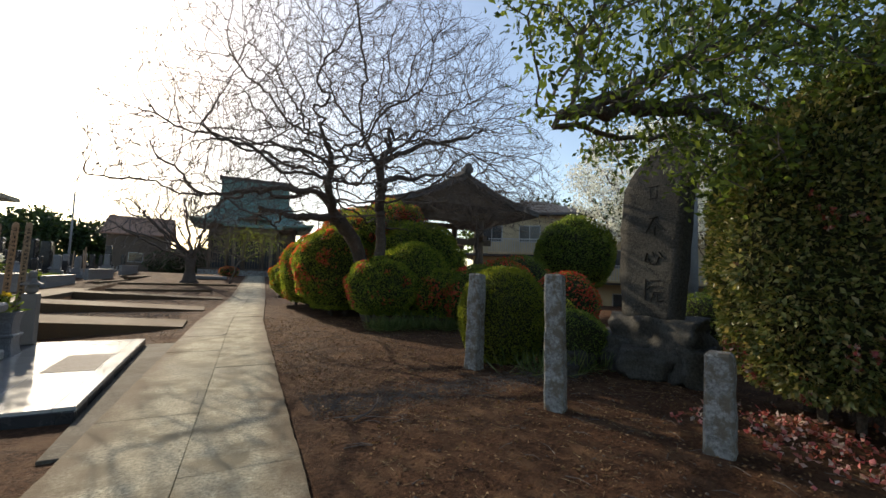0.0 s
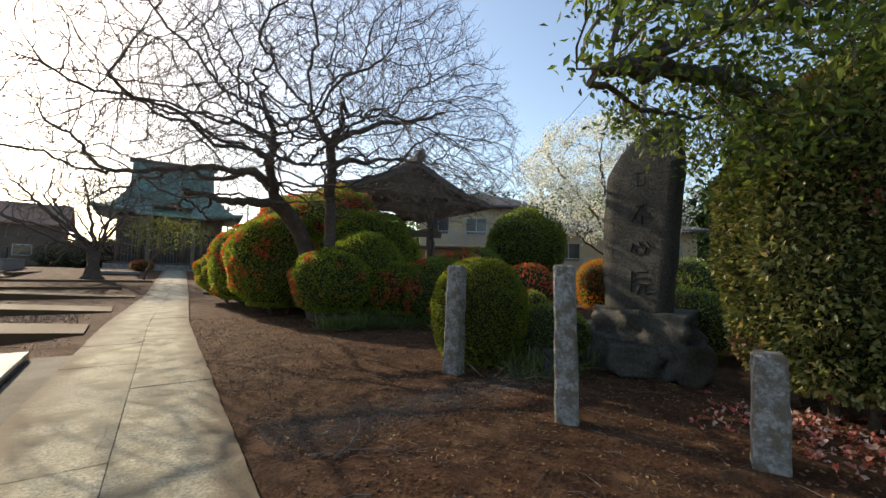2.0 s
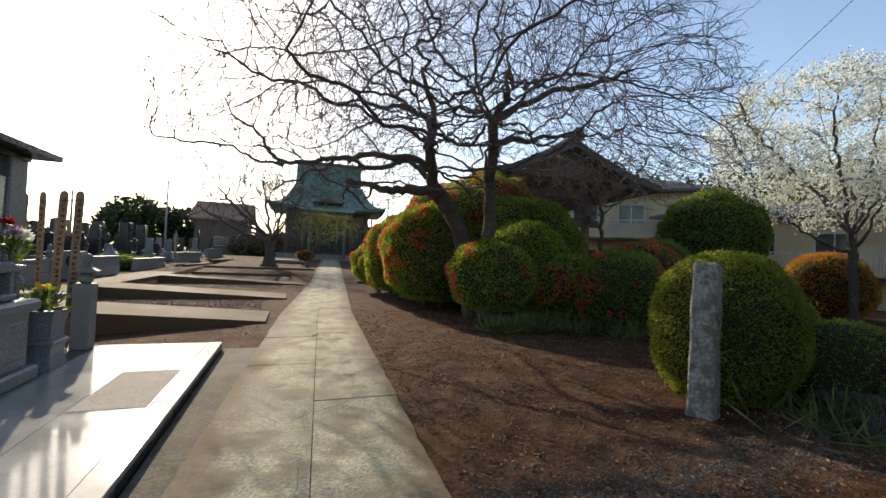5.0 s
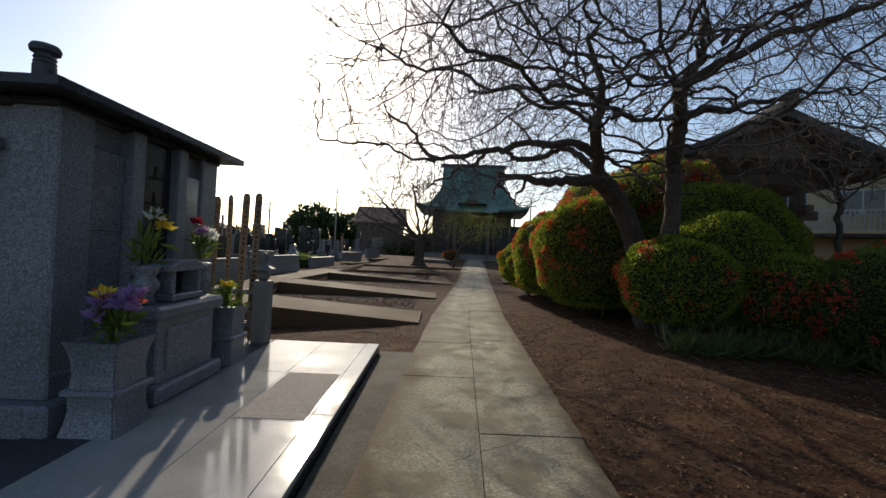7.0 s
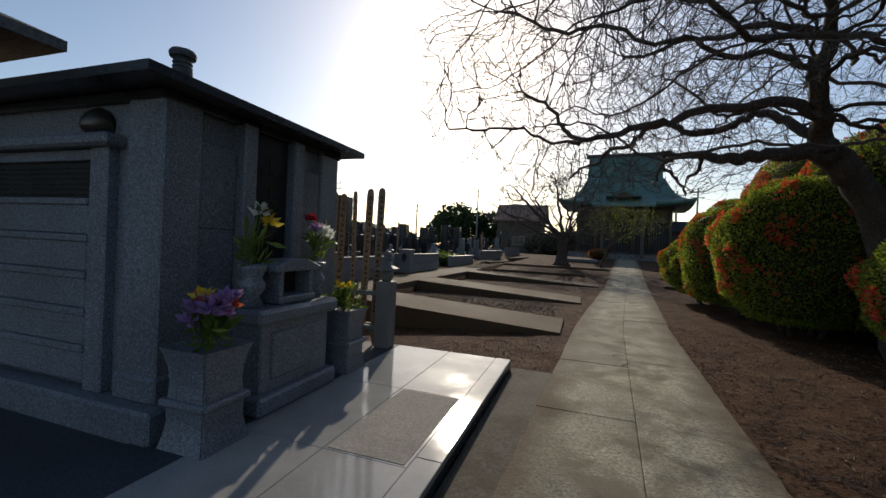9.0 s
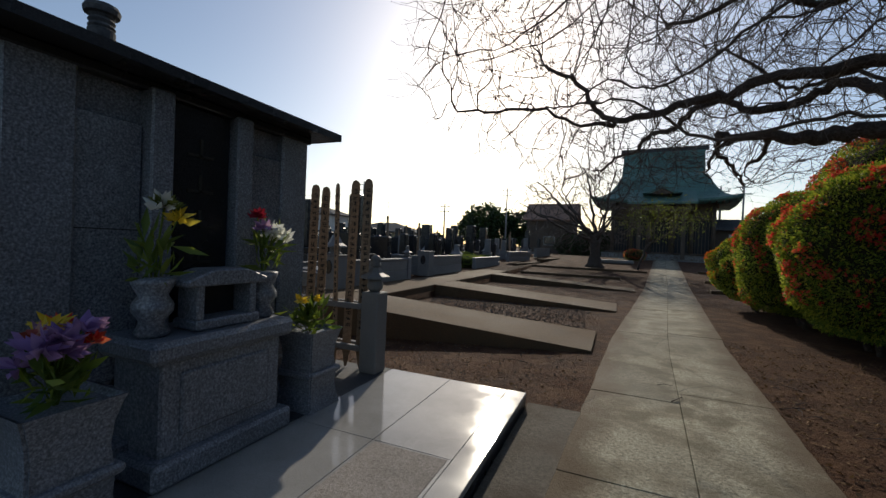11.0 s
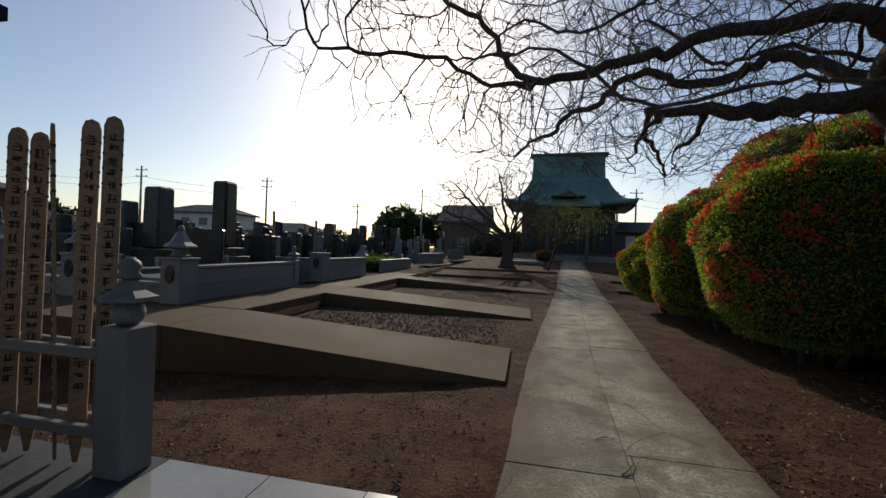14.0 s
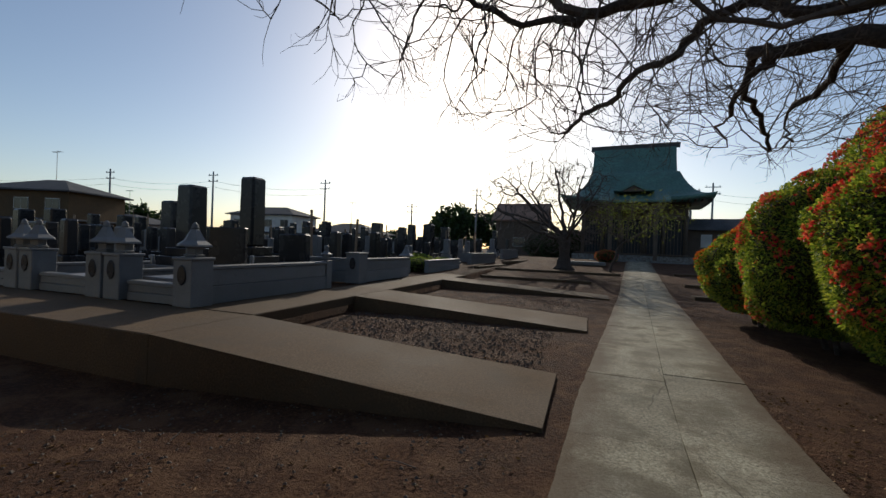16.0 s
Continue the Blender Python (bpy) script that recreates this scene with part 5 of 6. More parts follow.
def hip_roof(w, d, z, rise, over=0.6):
    bm = bmesh.new()
    w, d = w / 2 + over, d / 2 + over
    q = max(0.2, w - d)
    low = [bm.verts.new((x, y, z)) for x, y in ((-w, -d), (w, -d), (w, d), (-w, d))]
    mid = [bm.verts.new((v.co.x, v.co.y, z + 0.15)) for v in low]
    top = [bm.verts.new((-q, 0, z + rise)), bm.verts.new((q, 0, z + rise))]
    bm.faces.new(low[::-1])
    for i in range(4):
        bm.faces.new((low[i], low[(i + 1) % 4], mid[(i + 1) % 4], mid[i]))
    bm.faces.new((mid[0], mid[1], top[1], top[0]))
    bm.faces.new((mid[1], mid[2], top[1]))
    bm.faces.new((mid[2], mid[3], top[0], top[1]))
    bm.faces.new((mid[3], mid[0], top[0]))
    return bm


def house(x, y, z, yaw, w, d, storeys, wall, roof, label, hip=True, rise=1.5, balcony=False, height=0):
    t = thing("house", pose(x, y, z, 0, 0, yaw), label, "house", "houses round the temple")
    h = height or 2.8 * storeys
    part("wall", box((0, 0, h / 2), (w, d, h), 0.02), wall, t)
    part("roof", hip_roof(w, d, h, rise) if hip else gable_roof(w, d, h, rise), roof, t)
    if storeys > 1:
        part("eave_roof", hip_roof(w + 0.4, d + 0.4, 2.65, 0.5, 0.9), roof, t)
    for s in range(storeys):
        n = max(2, int(w / 2.6))
        for k in range(n):
            wx = -w / 2 + (k + 0.5) * w / n
            win = part("window", box((wx, -d / 2 - 0.01, 2.8 * s + 1.5), (1.5, 0.06, 1.2), 0.01), METAL, t)
            part("pane", box((wx - 0.36, -d / 2 - 0.03, 2.8 * s + 1.5), (0.66, 0.04, 1.08), 0), GLASS, win)
            part("pane", box((wx + 0.36, -d / 2 - 0.045, 2.8 * s + 1.5), (0.66, 0.04, 1.08), 0), GLASS, win)
        win = part("window", box((-w / 2 - 0.01, 0, 2.8 * s + 1.5), (0.06, 1.4, 1.1), 0.01), METAL, t)
        part("pane", box((-w / 2 - 0.03, 0, 2.8 * s + 1.5), (0.04, 1.28, 0.98), 0), GLASS, win)
    if balcony:
        b = part("balcony", box((0, -d / 2 - 0.6, 2.85), (w * 0.7, 1.2, 0.16), 0.02), wall, t)
        for k in range(int(w * 0.7 / 0.16)):
            part("baluster", box((-w * 0.35 + 0.08 + 0.16 * k, -d / 2 - 1.15, 3.35), (0.04, 0.04, 0.9), 0), METAL, b)
        part("hand_rail", box((0, -d / 2 - 1.15, 3.83), (w * 0.7, 0.07, 0.06), 0), METAL, b)
    return t


house(21.5, 25.0, 0.4, -42, 8.0, 7.0, 2, PLASTER, ROOF_TILE, "two-storey cream house with a grey tiled roof", True, 1.7, True)
house(26.0, 18.0, -1.3, -52, 12.0, 6.0, 2, PLASTER, ROOF_TILE, "cream house with a long balcony behind the flowering tree", True, 1.3, True)
house(-8.3, 61.0, 0.86, 90, 6.0, 5.6, 1, WOOD_DARK, ROOF_BROWN, "dark timber house with a brown tiled roof", False, 2.3, False, 4.0)
house(-56.0, 37.0, 0, 20, 9.5, 7.5, 2, RAMP, ROOF_TILE, "two-storey house with a dark tiled hipped roof", True, 1.6)
house(-58.0, 46.0, 0, 12, 9.0, 7.0, 1, WHITE_WALL, ROOF_TILE, "low white house behind the graves", True, 1.4)
house(-34.0, 62.0, 0, 5, 10.0, 7.0, 1, PLASTER, ROOF_TILE, "low cream house behind the graves", True, 1.6)
house(-52.0, 66.0, 0, 5, 12.0, 7.0, 2, WHITE_WALL, ROOF_TILE, "two-storey house behind the graves", True, 1.6)
house(-10.9, 5.2, 0, 0, 5.4, 5.4, 1, PLASTER, ROOF_TILE, "low shed with a tiled roof behind the grave house", True, 1.5, False, 4.0)


def belfry():
    t = thing("belfry", pose(9.9, 18.9, -0.5, 0, 0, -8) @ Matrix.Scale(1.13, 4), "timber bell tower with a grey tiled gable roof", "belfry")
    part("base", box((0, 0, 0.2), (4.4, 4.4, 1.8), 0.05, None, 0, 0.9), ROUGH_STONE, t)
    for x in (-1.5, 1.5):
        for y in (-1.5, 1.5):
            part("column", lathe([(0.17, 1.0), (0.15, 4.4)], 12, None, (x, y)), WOOD_DARK, t, smooth=True)
    for s in (-1, 1):
        for z in (3.3, 4.3):
            part("beam", box((0, s * 1.5, z), (4.0, 0.2, 0.26), 0.02), WOOD_DARK, t)
            part("beam", box((s * 1.5, 0, z + 0.13), (0.2, 4.0, 0.26), 0.02), WOOD_DARK, t)
    out = [(-3.3, 4.35), (-2.2, 4.602), (-1.1, 5.064), (0, 5.608), (1.1, 5.064), (2.2, 4.602), (3.3, 4.35), (3.3, 4.486), (2.2, 4.758), (1.1, 5.234), (0, 5.778), (-1.1, 5.234), (-2.2, 4.758), (-3.3, 4.486)]
    r = part("roof", prism(out, -3.3, 3.3), ROOF_TILE, t, "grey tiled gable roof")
    for k in range(17):
        y = -3.2 + 0.4 * k
        part("tile_roll", prism([(a, b + 0.02) for a, b in out[7:]] + [(a, b + 0.09) for a, b in out[7:][::-1]], y - 0.06, y + 0.06), ROOF_TILE, r)
    part("gable_wall", prism([(-2.2, 4.7), (2.2, 4.7), (1.1, 5.078), (0, 5.608), (-1.1, 5.078)], -2.6, -2.5), WOOD_DARK, t)
    part("gable_wall", prism([(-2.2, 4.7), (2.2, 4.7), (1.1, 5.078), (0, 5.608), (-1.1, 5.078)], 2.5, 2.6), WOOD_DARK, t)
    part("ridge", box((0, 0, 5.826), (0.3, 6.7, 0.3), 0.03), ROOF_TILE, t)
    part("finial", prism([(-0.16, 5.812), (0.16, 5.812), (0.2, 5.982), (0.06, 6.186), (-0.06, 6.186), (-0.2, 5.982)], -3.45, -3.25), ROOF_TILE, t)
    for k in range(15):
        for s in (-1, 1):
            part("rafter", box((s * 2.4, -2.95 + 0.42 * k, 4.5), (1.7, 0.09, 0.1), 0), WOOD_DARK, t, m=pose(0, 0, 0))
    part("bell", lathe([(0.42, 2.3), (0.40, 2.4), (0.36, 2.9), (0.30, 3.3), (0.12, 3.45), (0.05, 3.6)], 20), ROOF_COPPER, t, "bronze bell", smooth=True)


belfry()


# ---- graves ----
def tomb(m, w, h, mat, label, vases=True, wide=False):
    t = thing("gravestone", m, label, "gravestone", "gravestones")
    part("base", box((0, 0, 0.09), (w * 2.6, w * 2.6, 0.2), 0.012), GRANITE_PALE, t)
    part("step", box((0, 0, 0.29), (w * 2.0, w * 2.0, 0.22), 0.012), mat, t)
    part("plinth", box((0, 0, 0.50), (w * 1.55, w * 1.5, 0.2), 0.012), mat, t)
    if wide:
        part("stone", box((0, 0, 0.6 + h / 2), (w * 2.1, w * 0.6, h), 0.03), mat, t)
    else:
        part("stone", box((0, 0, 0.6 + h / 2), (w, w, h), 0.045, None, 0, 0.94), mat, t)
    if vases:
        for s in (-1, 1):
            v = part("flower_tube", lathe([(0.035, 0.19), (0.045, 0.4), (0.035, 0.42)], 10, None, (s * w * 1.1, -w * 1.05)), METAL, t)
    return t


def stone_lantern(m, s=1.0):
    t = thing("stone_lantern", m @ Matrix.Scale(s, 4), "pale granite lantern with a flared cap on a gate pillar", "stone lantern", "stone lanterns")
    part("fire_box", lathe([(0.2, 0), (0.22, 0.05), (0.17, 0.07), (0.17, 0.2), (0.2, 0.22)], 6), GRANITE_PALE, t)
    part("cap", lathe([(0.16, 0.22), (0.36, 0.23), (0.35, 0.27), (0.22, 0.36), (0.14, 0.5), (0.1, 0.58), (0.08, 0.6)], 6), GRANITE_PALE, t)
    part("finial", lathe([(0.06, 0.6), (0.085, 0.63), (0.06, 0.66), (0.07, 0.69), (0.02, 0.75)], 12), GRANITE_PALE, t, smooth=True)
    return t


def plot_wall(x0, y0, x1, y1, z, h, label="pale granite kerb wall of a grave plot"):
    L = math.hypot(x1 - x0, y1 - y0)
    t = thing("plot_wall", pose((x0 + x1) / 2, (y0 + y1) / 2, z, 0, 0, math.degrees(math.atan2(y1 - y0, x1 - x0))), label, "plot wall", "plot walls")
    part("lower_course", box((0, 0, h * 0.25), (L, 0.2, h * 0.5), 0.008), GRANITE_PALE, t)
    part("upper_course", box((0, 0, h * 0.74), (L - 0.02, 0.17, h * 0.46), 0.01), GRANITE_PALE, t)
    part("coping", box((0, 0, h + 0.02), (L, 0.22, 0.07), 0.012), GRANITE_PALE, t)
    return t


def gate_pillar(x, y, z, h=0.78, w=0.42, plate=True):
    t = thing("gate_pillar", pose(x, y, z), "square pale granite gate pillar with a dark name plate", "pillar", "gate pillars")
    part("shaft", box((0, 0, h / 2), (w, w, h), 0.012), GRANITE_PALE, t)
    part("cap", box((0, 0, h + 0.02), (w + 0.04, w + 0.04, 0.05), 0.01), GRANITE_PALE, t)
    if plate:
        for sx, sy in ((0, -1), (1, 0)):
            p = part("name_plate", lathe([(0.001, 0), (0.09, 0), (0.1, 0.012), (0.09, 0.02)], 16), DARK_STONE, t, "dark oval name plate", pose(sx * (w / 2), sy * (w / 2), h * 0.68, 90 if sy else 0, 90 if sx else 0, 0) @ Matrix.Diagonal((1.0 if sy else 1.7, 1.7 if sy else 1.0, 1, 1)))
            break
    return t


GZ = 0.3
plot_wall(-6.62, 13.95, -6.62, 17.3, GZ, 0.62)
for x, y in ((-6.62, 13.72), (-8.35, 13.72), (-8.85, 13.72), (-10.9, 13.72), (-11.4, 13.72), (-13.4, 13.72)):
    gate_pillar(x, y, GZ)
    stone_lantern(pose(x, y, GZ + 0.825), 0.78)
for x0, x1 in ((-8.1, -6.9), (-10.65, -9.1), (-13.1, -11.65), (-16.5, -13.7)):
    plot_wall(x0, 13.72, x1, 13.72, GZ, 0.3)
for x in (-8.6, -11.15):
    plot_wall(x, 14.0, x, 17.4, GZ, 0.45)
lantern_post(pose(-6.62, 17.42, GZ), "gate_post", "square granite post with a small pagoda finial", 0.7, 0.22)
plot_wall(-6.75, 19.4, -6.75, 22.6, GZ, 0.66)
plot_wall(-9.0, 19.1, -6.95, 19.1, GZ, 0.66)
gate_pillar(-6.75, 19.1, GZ, 0.85, 0.45)
plot_wall(-6.9, 25.0, -6.9, 29.5, GZ, 0.5)
plot_wall(-6.7, 31.0, -6.5, 36.5, GZ + 0.2, 0.6)
plot_wall(-6.3, 38.0, -6.0, 43.0, GZ + 0.4, 0.7)

TALL = "tall dark polished gravestone on stepped granite plinths"
PALE = "grey granite gravestone on stepped plinths"
FLAT = "wide dark polished gravestone on granite plinths"
masters = [tomb(pose(-7.55, 15.9, GZ + 0.4), 0.42, 1.55, DARK_STONE, TALL), tomb(pose(-9.4, 15.9, GZ + 0.3), 0.5, 1.5, DARK_STONE, TALL),
           tomb(pose(-8.2, 20.8, GZ), 0.3, 0.9, DARK_STONE, TALL), tomb(pose(-9.6, 21.0, GZ), 0.32, 0.8, GRANITE_PALE, PALE), tomb(pose(-8.0, 17.9, GZ), 0.42, 0.75, DARK_STONE, FLAT, True, True)]
solid("plot_slab", box((0, 0, 0.2), (1.7, 3.2, 0.4), 0.01), GRANITE, pose(-7.55, 15.7, GZ - 0.02), "raised granite floor of a grave plot", "grave plot")
solid("plot_slab", box((0, 0, 0.15), (2.2, 3.2, 0.3), 0.01), GRANITE, pose(-9.85, 15.7, GZ - 0.02), "raised granite floor of a grave plot", "grave plot")
solid("inscribed_stone", box((0, 0, 0.5), (0.72, 0.14, 1.0), 0.015), DARK_STONE, pose(-7.15, 14.9, GZ + 0.38, 0, 0, 20), "dark polished inscribed stone beside the grave", "stone")
rng = random.Random(12)
for row, y in enumerate((18.4, 20.3, 22.2, 24.1, 26.0, 28.0, 30.2, 32.6, 35.2, 38.0, 41.0, 44.5, 48.5)):
    x = -7.7 - rng.uniform(0, 0.8)
    while x > -34 - 0.3 * y:
        if not (row == 0 and x > -10.6):
            k = rng.choice((0, 1, 2, 2, 2, 3, 3, 4, 4))
            m = pose(x, y + rng.uniform(-0.4, 0.4), ground_z(x, y), 0, 0, rng.uniform(-6, 6) + rng.choice((0, 0, 90)))
            c = copy_thing(masters[k], m @ Matrix.Scale(rng.uniform(0.82, 1.12), 4))
        x -= rng.uniform(0.85, 1.45) * (1 + y / 75)
for x, y, s in ((-13.2, 18.3, 1.1), (-16.6, 18.2, 1.1)):
    copy_thing(masters[1 if x > -15 else 4], pose(x, y, GZ) @ Matrix.Scale(s, 4))
for y in (15.0, 16.9):
    x = -10.4
    while x > -25:
        copy_thing(masters[rng.choice((1, 2, 2, 3, 4, 4))], pose(x, y + rng.uniform(-0.3, 0.3), GZ, 0, 0, rng.uniform(-5, 5)) @ Matrix.Scale(rng.uniform(0.85, 1.1), 4))
        x -= rng.uniform(1.3, 2.1)
for k in range(40):
    x, y = rng.uniform(-26, -8), rng.uniform(19, 44)
    h = rng.uniform(1.5, 2.4)
    solid("memorial_stake", box((0, 0, h / 2), (0.09, 0.02, h), 0), WOOD_PALE, pose(x, y, ground_z(x, y), rng.uniform(-2, 2), rng.uniform(-4, 4), rng.uniform(-40, 40)), "tall thin wooden memorial board behind a grave", "memorial board", "", "memorial boards among the graves")
for x, y in ((-9.6, 18.3), (-7.6, 24.4), (-10.4, 26.8), (-8.0, 30.6)):
    stone_lantern(pose(x, y, ground_z(x, y) + 0.5), 0.9)
    solid("lantern_shaft", box((0, 0, 0.27), (0.3, 0.3, 0.6), 0.01), GRANITE_PALE, pose(x, y, ground_z(x, y) - 0.05), "short granite shaft under a lantern", "stone post")
for k, (x, y, s) in enumerate(((-7.6, 25.8, 0.6), (-8.4, 27.4, 0.7), (-7.5, 28.6, 0.5), (-9.0, 25.2, 0.5))):
    shrub("grave_shrub", x, y, ground_z(x, y) - 0.05, ground_z(x, y) + s, s * 1.1, s * 1.2, 140 + k, LEAF_GREEN, None, 0, "low green shrub among the graves", (0.08, 0.03), 500, 0.2, "bush", "shrubs among the graves")


# ---- poles and wires ----
def utility_pole(x, y, h, arms=True, r=0.15):
    z = ground_z(x, y)
    t = thing("utility_pole", pose(x, y, z), "grey concrete utility pole with cross arms", "utility pole", "utility poles")
    part("shaft", lathe([(r, -0.1), (r * 0.65, h)], 12), POLE, t, smooth=True)
    if arms:
        for k in range(2):
            part("cross_arm", box((0, 0, h - 0.5 - 0.8 * k), (1.7, 0.08, 0.1), 0), METAL, t)
            for s in (-0.7, 0, 0.7):
                part("insulator", lathe([(0.04, 0), (0.06, 0.08), (0.03, 0.16)], 8, None, (s, 0)), WHITE_WALL, t, m=pose(0, 0, h - 0.45 - 0.8 * k))
    for k in range(int(h / 0.9)):
        part("climbing_step", box((0.12 * (-1) ** k, 0, 1.8 + 0.45 * k), (0.3, 0.02, 0.02), 0), METAL, t)


utility_pole(14.62, 8.42, 11.5, False, 0.175)
poles = [(13.5, 66.0, 9.5), (-18.0, 74.0, 10.5), (-36.0, 58.0, 9.5), (-48.0, 50.0, 9.5), (-62.0, 46.0, 9.5), (24.0, 66.0, 9.5), (-26.0, 66.0, 7.0), (9.6, 58.0, 8.0)]
for x, y, h in poles:
    utility_pole(x, y, h)


def wire(a, b, sag=0.6, r=0.018):
    a, b = np.array(a, float), np.array(b, float)
    p = np.array([a + (b - a) * s - np.array((0, 0, sag * 4 * s * (1 - s))) for s in np.linspace(0, 1, 9)])
    v, f = [], []
    tube_into(v, f, p, [r] * 9, 4)
    solid("power_line", (v, f), INK, None, "thin black power line between poles", "cable", "", "power lines")


for (xa, ya, ha), (xb, yb, hb) in (((13.5, 66.0, 9.5), (24.0, 66.0, 9.5)), ((24.0, 66.0, 9.5), (60.0, 70.0, 9.5)), ((-36.0, 58.0, 9.5), (-48.0, 50.0, 9.5)), ((-48.0, 50.0, 9.5), (-62.0, 46.0, 9.5)), ((-62.0, 46.0, 9.5), (-95.0, 40.0, 9.5)), ((13.5, 66.0, 9.5), (-18.0, 74.0, 10.0))):
    for dz in (0.4, 1.2):
        wire((xa, ya, ha - dz), (xb, yb, hb - dz))


def antenna(x, y, z):
    t = thing("roof_antenna", pose(x, y, z), "thin metal television antenna on a mast", "antenna", "roof antennas")
    part("mast", lathe([(0.03, -0.6), (0.025, 3.4)], 8), METAL, t)
    part("boom", box((0, 0, 3.3), (1.4, 0.03, 0.03), 0), METAL, t)
    for k in range(7):
        part("element", box((-0.65 + 0.21 * k, 0, 3.33), (0.02, 0.5, 0.02), 0), METAL, t)


antenna(-56.0, 37.0, 7.0)
antenna(-58, 46, 4.0)
antenna(-34, 62, 4.2)


# ---- far trees ----
for k, (x, y, h, w, mat) in enumerate(((-24, 84, 9.5, 5.0, LEAF_DARK), (-18, 88, 8.5, 4.5, LEAF_DARK), (-29, 90, 8.0, 4.0, LEAF_DARK), (48, 52, 15, 6.5, LEAF_DARK), (56, 44, 16, 7.0, LEAF_DARK), (42, 58, 14, 6, LEAF_TREE), (62, 38, 13, 6, LEAF_TREE), (50, 30, 12, 6, LEAF_DARK),
                                       (36, 20, 9, 5, LEAF_TREE), (34, 10, 9, 5, LEAF_DARK), (30, 3, 8, 5, LEAF_TREE), (24, -3, 7, 4.5, LEAF_TREE), (-80, 60, 7, 6, LEAF_DARK))):
    crown_tree("far_tree", x, y, 0, "dense green tree behind the houses", [(0, 0, -0.1), (0.1, 0, h * 0.25), (0, 0.2, h * 0.5)], ((0, 0, h * 0.6), (w, w, h * 0.42)), 420, h * 0.07, mat, (0.75, 0.4), 16, 400 + k, 0.03, 0.35, spread=h * 0.05, group="trees behind the houses", kill=h * 0.09)

# a broken line of trees along the horizon
rng = random.Random(31)
far = [o for o in scene.objects if o.name.startswith("far_tree") and o.parent is None]
for k in range(34):
    x = -120 + 6.2 * k + rng.uniform(-2, 2)
    copy_thing(far[k % 3], pose(x, 128 + rng.uniform(-10, 14), 0.3, 0, 0, rng.uniform(0, 360)) @ Matrix.Scale(rng.uniform(0.45, 0.7), 4))

# ---- small things on the soil ----


def litter():
    rng = np.random.default_rng(77)
    n = 9000
    x = np.concatenate([rng.uniform(0.9, 7.0, n), rng.uniform(-5.0, -0.7, 900)])
    y = np.concatenate([rng.uniform(-0.5, 14.0, n), rng.uniform(9.6, 16.4, 900)])
    ok = (x > np.array([path_centre(q) for q in y]) + 0.86) | (x < -0.75)
    c = np.stack([x, y, [soil_z(p, q) + 0.008 for p, q in zip(x, y)]], 1)[ok]
    v, f = blades(rng, c, np.tile((0, 0, 0.05), (len(c), 1)) + np.concatenate([rng.normal(0, 1, (len(c), 2)), np.zeros((len(c), 1))], 1), 0.038, 0.02, 0.1)
    solid("dry_leaves", fast_mesh("dry_leaves", v, f, LITTER), None, None, "scattered dry brown leaves on the soil", "leaves", "stuff")
    n = 4200
    x, y = rng.uniform(0.95, 6.2, n), rng.uniform(0.0, 13.0, n)
    keep = np.array([noise.noise((p * 0.9, q * 0.9, 2.0)) > -0.05 for p, q in zip(x, y)]) & (x > np.array([path_centre(q) for q in y]) + 0.88)
    c = np.stack([x, y, [soil_z(p, q) + 0.006 for p, q in zip(x, y)]], 1)[keep]
    a = rng.uniform(0, 6.28, len(c))
    v, f = blades(rng, c, np.stack([np.cos(a), np.sin(a), 0.04 * np.ones(len(c))], 1), 0.10, 0.005, 0.08)
    solid("dry_straw", fast_mesh("dry_straw", v, f, STRAW), None, None, "scattered dry straw and pine needles on the soil", "straw", "stuff")
    verts, faces = [], []
    for _ in range(5200):
        px, py = rng.uniform(0.95, 6.5), rng.uniform(0.0, 12.0)
        if px < path_centre(py) + 0.87:
            continue
        sz = rng.uniform(0.005, 0.022)
        cz = soil_z(px, py) - 0.002
        b = len(verts)
        for dx, dy, dz in ((1, 0, 0), (0, 1, 0), (-1, 0, 0), (0, -1, 0), (0, 0, 0.7)):
            verts.append((px + sz * (dx + rng.uniform(-0.3, 0.3)), py + sz * (dy + rng.uniform(-0.3, 0.3)), cz + sz * dz))
        faces += [(b, b + 1, b + 4), (b + 1, b + 2, b + 4), (b + 2, b + 3, b + 4), (b + 3, b, b + 4)]
    solid("soil_clods", (verts, faces), SOIL, None, "small crumbs of dry brown soil", "soil", "stuff")
    n = 300
    c = np.stack([rng.normal(5.35, 0.5, n), rng.normal(1.75, 0.6, n), rng.uniform(0.005, 0.03, n)], 1)
    c = np.repeat(c, 3, axis=0)
    v, f = blades(rng, c, np.tile((0, 0, 0.15), (len(c), 1)), 0.055, 0.042, 0.8)
    solid("fallen_petals", fast_mesh("fallen_petals", v, f, PETAL_PINK), None, None, "fallen pink and white camellia petals on the soil", "petals", "stuff")
    verts, faces = [], []
    for _ in range(260):
        px, py = rng.uniform(0.9, 6.5), rng.uniform(0.5, 12)
        if px < path_centre(py) + 0.9:
            px, py = rng.uniform(-4.5, -0.8), rng.uniform(9.7, 11.8)
        a, L = rng.uniform(0, 6.28), rng.uniform(0.06, 0.32)
        d = np.array((math.cos(a), math.sin(a), 0))
        m0 = np.array((px, py, soil_z(px, py) + 0.006))
        tube_into(verts, faces, np.array([m0, m0 + d * L * 0.5 + (0.02, 0.01, 0.01), m0 + d * L]), [0.005, 0.004, 0.002], 4)
    solid("fallen_twigs", (verts, faces), TWIG, None, "dry fallen twigs on the soil", "twigs", "stuff")
    verts, faces = [], []
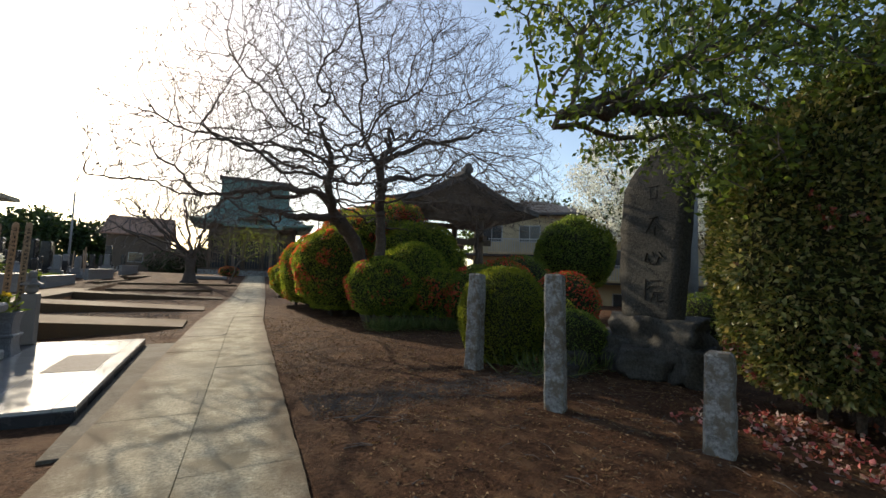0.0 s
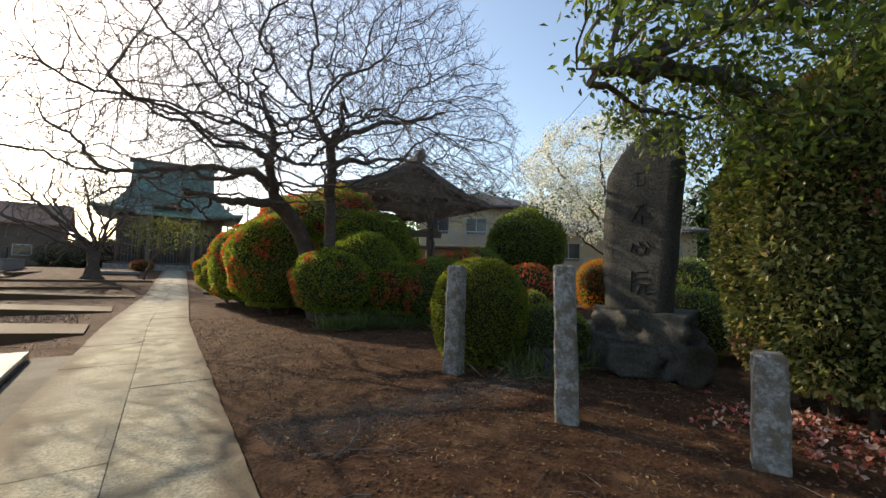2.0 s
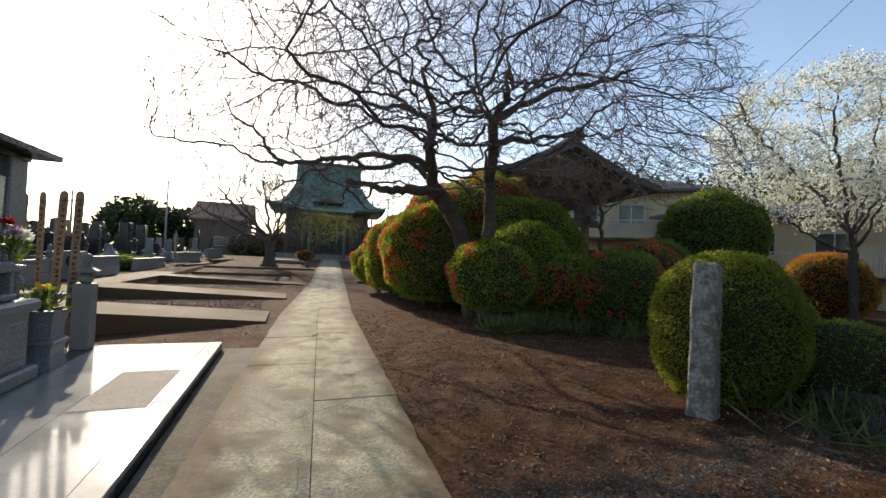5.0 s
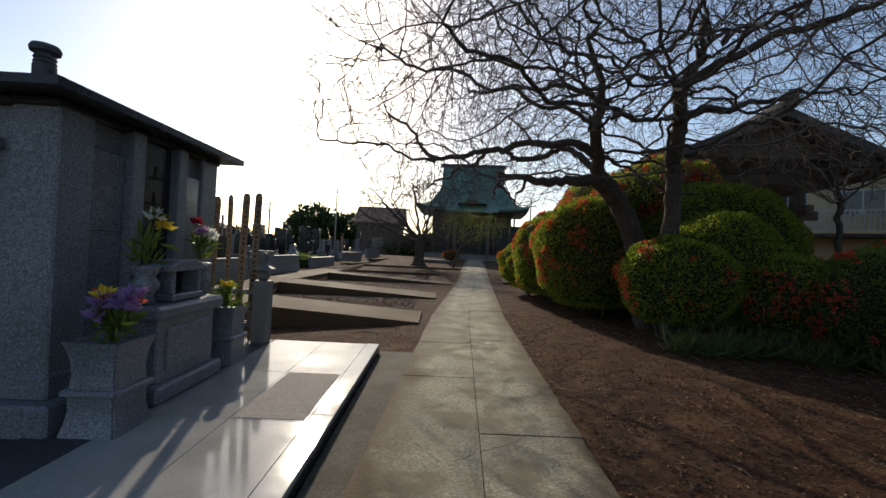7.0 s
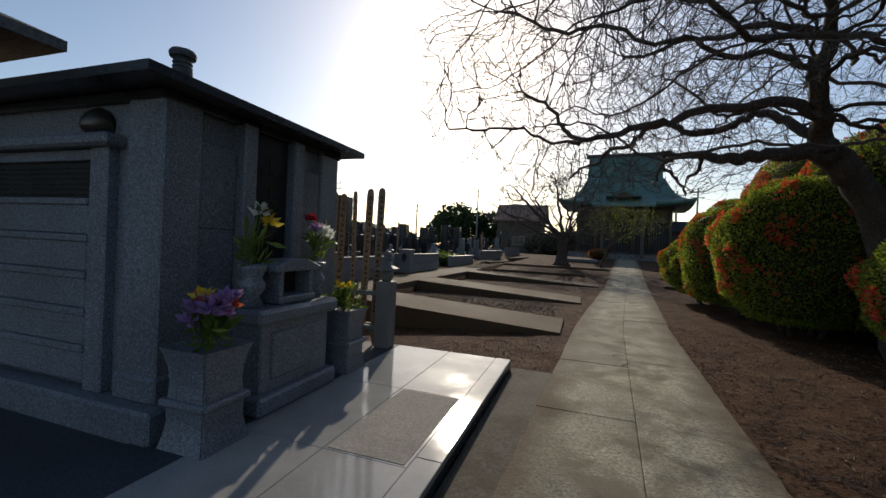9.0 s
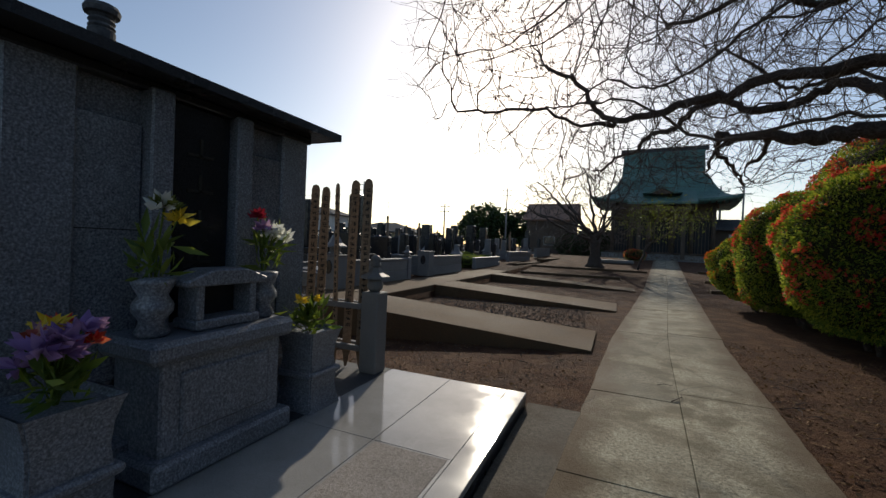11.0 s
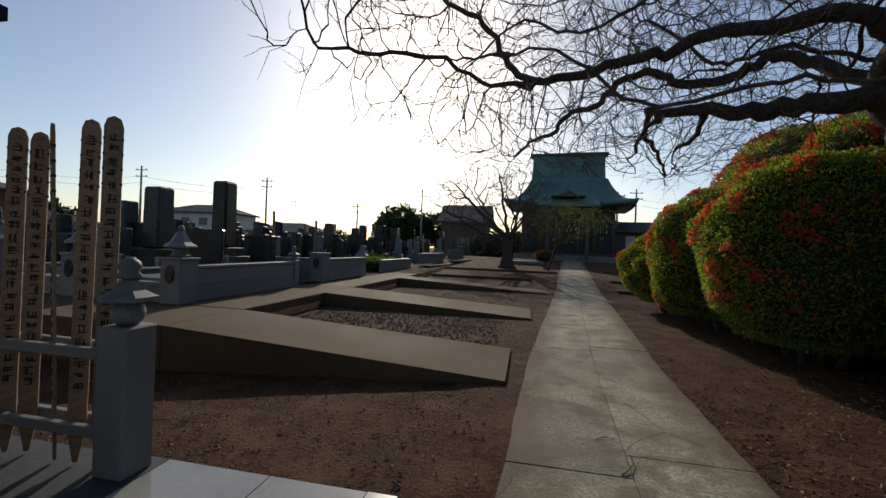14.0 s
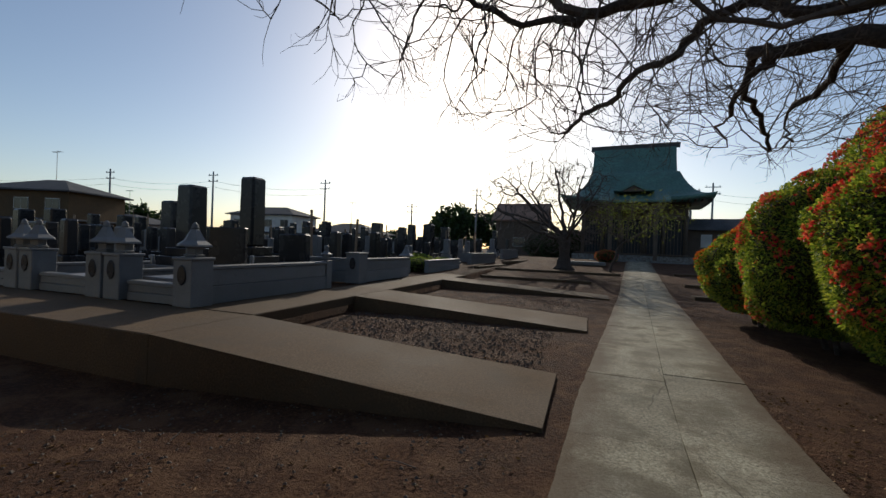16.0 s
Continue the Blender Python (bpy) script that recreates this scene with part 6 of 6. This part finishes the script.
    for _ in range(3600):
        k = rng.random()
        if k < 0.55:
            px, py = rng.uniform(-4.9, -0.9), rng.uniform(13.7, 16.3)
        elif k < 0.75:
            px, py = rng.uniform(-4.8, -0.5), rng.uniform(18.2, 22.0)
        elif k < 0.9:
            px, py = rng.uniform(-5, -0.75), rng.uniform(9.6, 11.9)
        else:
            px, py = rng.uniform(1.1, 5), rng.uniform(1, 10)
        s = rng.uniform(0.008, 0.028) * (0.7 if k > 0.75 else 1)
        gz = ground_z(px, py) - 0.006
        b = len(verts)
        for dx, dy, dz in ((1, 0, 0), (0, 1, 0), (-1, 0, 0), (0, -1, 0), (0, 0, 0.8)):
            verts.append((px + s * (dx + rng.uniform(-0.3, 0.3)), py + s * (dy + rng.uniform(-0.3, 0.3)), gz + s * dz))
        faces += [(b, b + 1, b + 4), (b + 1, b + 2, b + 4), (b + 2, b + 3, b + 4), (b + 3, b, b + 4)]
    # gravelled crossing from the path to between the stone posts
    for _ in range(11000):
        px = rng.uniform(0.95, 5.4)
        py = 4.84 + 0.07 * (px - 1) + 0.2 * noise.noise((px * 0.8, 3.0, 1.0)) + float(np.clip(rng.normal(0, 0.24), -0.5, 0.5))
        if px < path_centre(py) + 0.86:
            continue
        s = rng.uniform(0.005, 0.016)
        gz = soil_z(px, py) - 0.002
        b = len(verts)
        for dx, dy, dz in ((1, 0, 0), (0, 1, 0), (-1, 0, 0), (0, -1, 0), (0, 0, 0.7)):
            verts.append((px + s * (dx + rng.uniform(-0.3, 0.3)), py + s * (dy + rng.uniform(-0.3, 0.3)), gz + s * dz))
        faces += [(b, b + 1, b + 4), (b + 1, b + 2, b + 4), (b + 2, b + 3, b + 4), (b + 3, b, b + 4)]
    solid("gravel", (verts, faces), GRAVEL, None, "loose grey gravel stones in the soil beds", "gravel", "stuff")


litter()


def lone_twig(name, pts, r, label):
    v, f = [], []
    tube_into(v, f, np.array(pts), np.linspace(r, r * 0.4, len(pts)), 5)
    solid(name, (v, f), TWIG, None, label, "twig", "", "fallen twigs")


lone_twig("fallen_twig", [(0.18, 10.25, 0.04), (0.24, 10.32, 0.05), (0.29, 10.42, 0.045), (0.30, 10.55, 0.042)], 0.006, "thin curved dry twig lying on the path")
lone_twig("fallen_twig", [(0.10, 10.75, 0.04), (0.17, 10.8, 0.043), (0.26, 10.79, 0.04)], 0.004, "thin curved dry twig lying on the path")
lone_twig("fallen_branch", [(1.3, 4.15, 0.01), (1.5, 4.28, 0.02), (1.66, 4.45, 0.05), (1.74, 4.62, 0.09)], 0.014, "short dead branch lying on the soil")
lone_twig("fallen_branch", [(1.15, 4.3, 0.008), (1.4, 4.25, 0.012), (1.75, 4.05, 0.01)], 0.008, "short dead branch lying on the soil")
wire((12.9, 7.85, 9.3), (21.5, 25.0, 6.6), 0.4, 0.012)


# ---- path, slab by slab ----
def build_path():
    base = thing("path", pose(0, 0, 0), "long straight path of pale concrete slabs", "path", "", "structure")
    rng = random.Random(5)
    for side in (-1, 1):
        y = -4.0 + (0.0 if side < 0 else 0.32)
        while y < 43.2:
            y1 = min(y + 1.78, 43.4)
            bm = bmesh.new()
            line = []
            for w, k in [(0.0, 0.0025), (1.0, 0.0025)] + [(1 - i / 12, HALF) for i in range(13)]:
                yy = y + 0.002 + (y1 - y - 0.004) * w
                if k == HALF:
                    k += 0.012 * noise.noise((yy * 1.3, side * 5.0, 0.0)) + 0.018 * noise.noise((yy * 5.0, side * 3.0, 2.0)) - 0.05 * max(0.0, noise.noise((yy * 2.1, side * 9.0, 7.0)) - 0.35)
                line.append((path_centre(yy) + side * k, yy, ground_z(0.5, yy) + 0.03))
            if side < 0:
                line.reverse()
            top = [bm.verts.new(p) for p in line]
            low = [bm.verts.new((x, yy, z - 0.1)) for x, yy, z in line]
            bm.faces.new(top)
            bm.faces.new(low[::-1])
            for a in range(len(top)):
                b = (a + 1) % len(top)
                bm.faces.new((low[a], low[b], top[b], top[a]))
            bmesh.ops.recalc_face_normals(bm, faces=bm.faces[:])
            bmesh.ops.bevel(bm, geom=[e for e in bm.edges if all(v in set(top) for v in e.verts)], offset=0.003, segments=1, affect="EDGES")
            layer = bm.verts.layers.float.new("across")
            for vert in bm.verts:
                vert[layer] = abs(vert.co.x - path_centre(vert.co.y)) / HALF
            part("slab", bm, CONCRETE, base, m=pose(0, 0, rng.uniform(-0.004, 0.004)))
            y = y1


build_path()
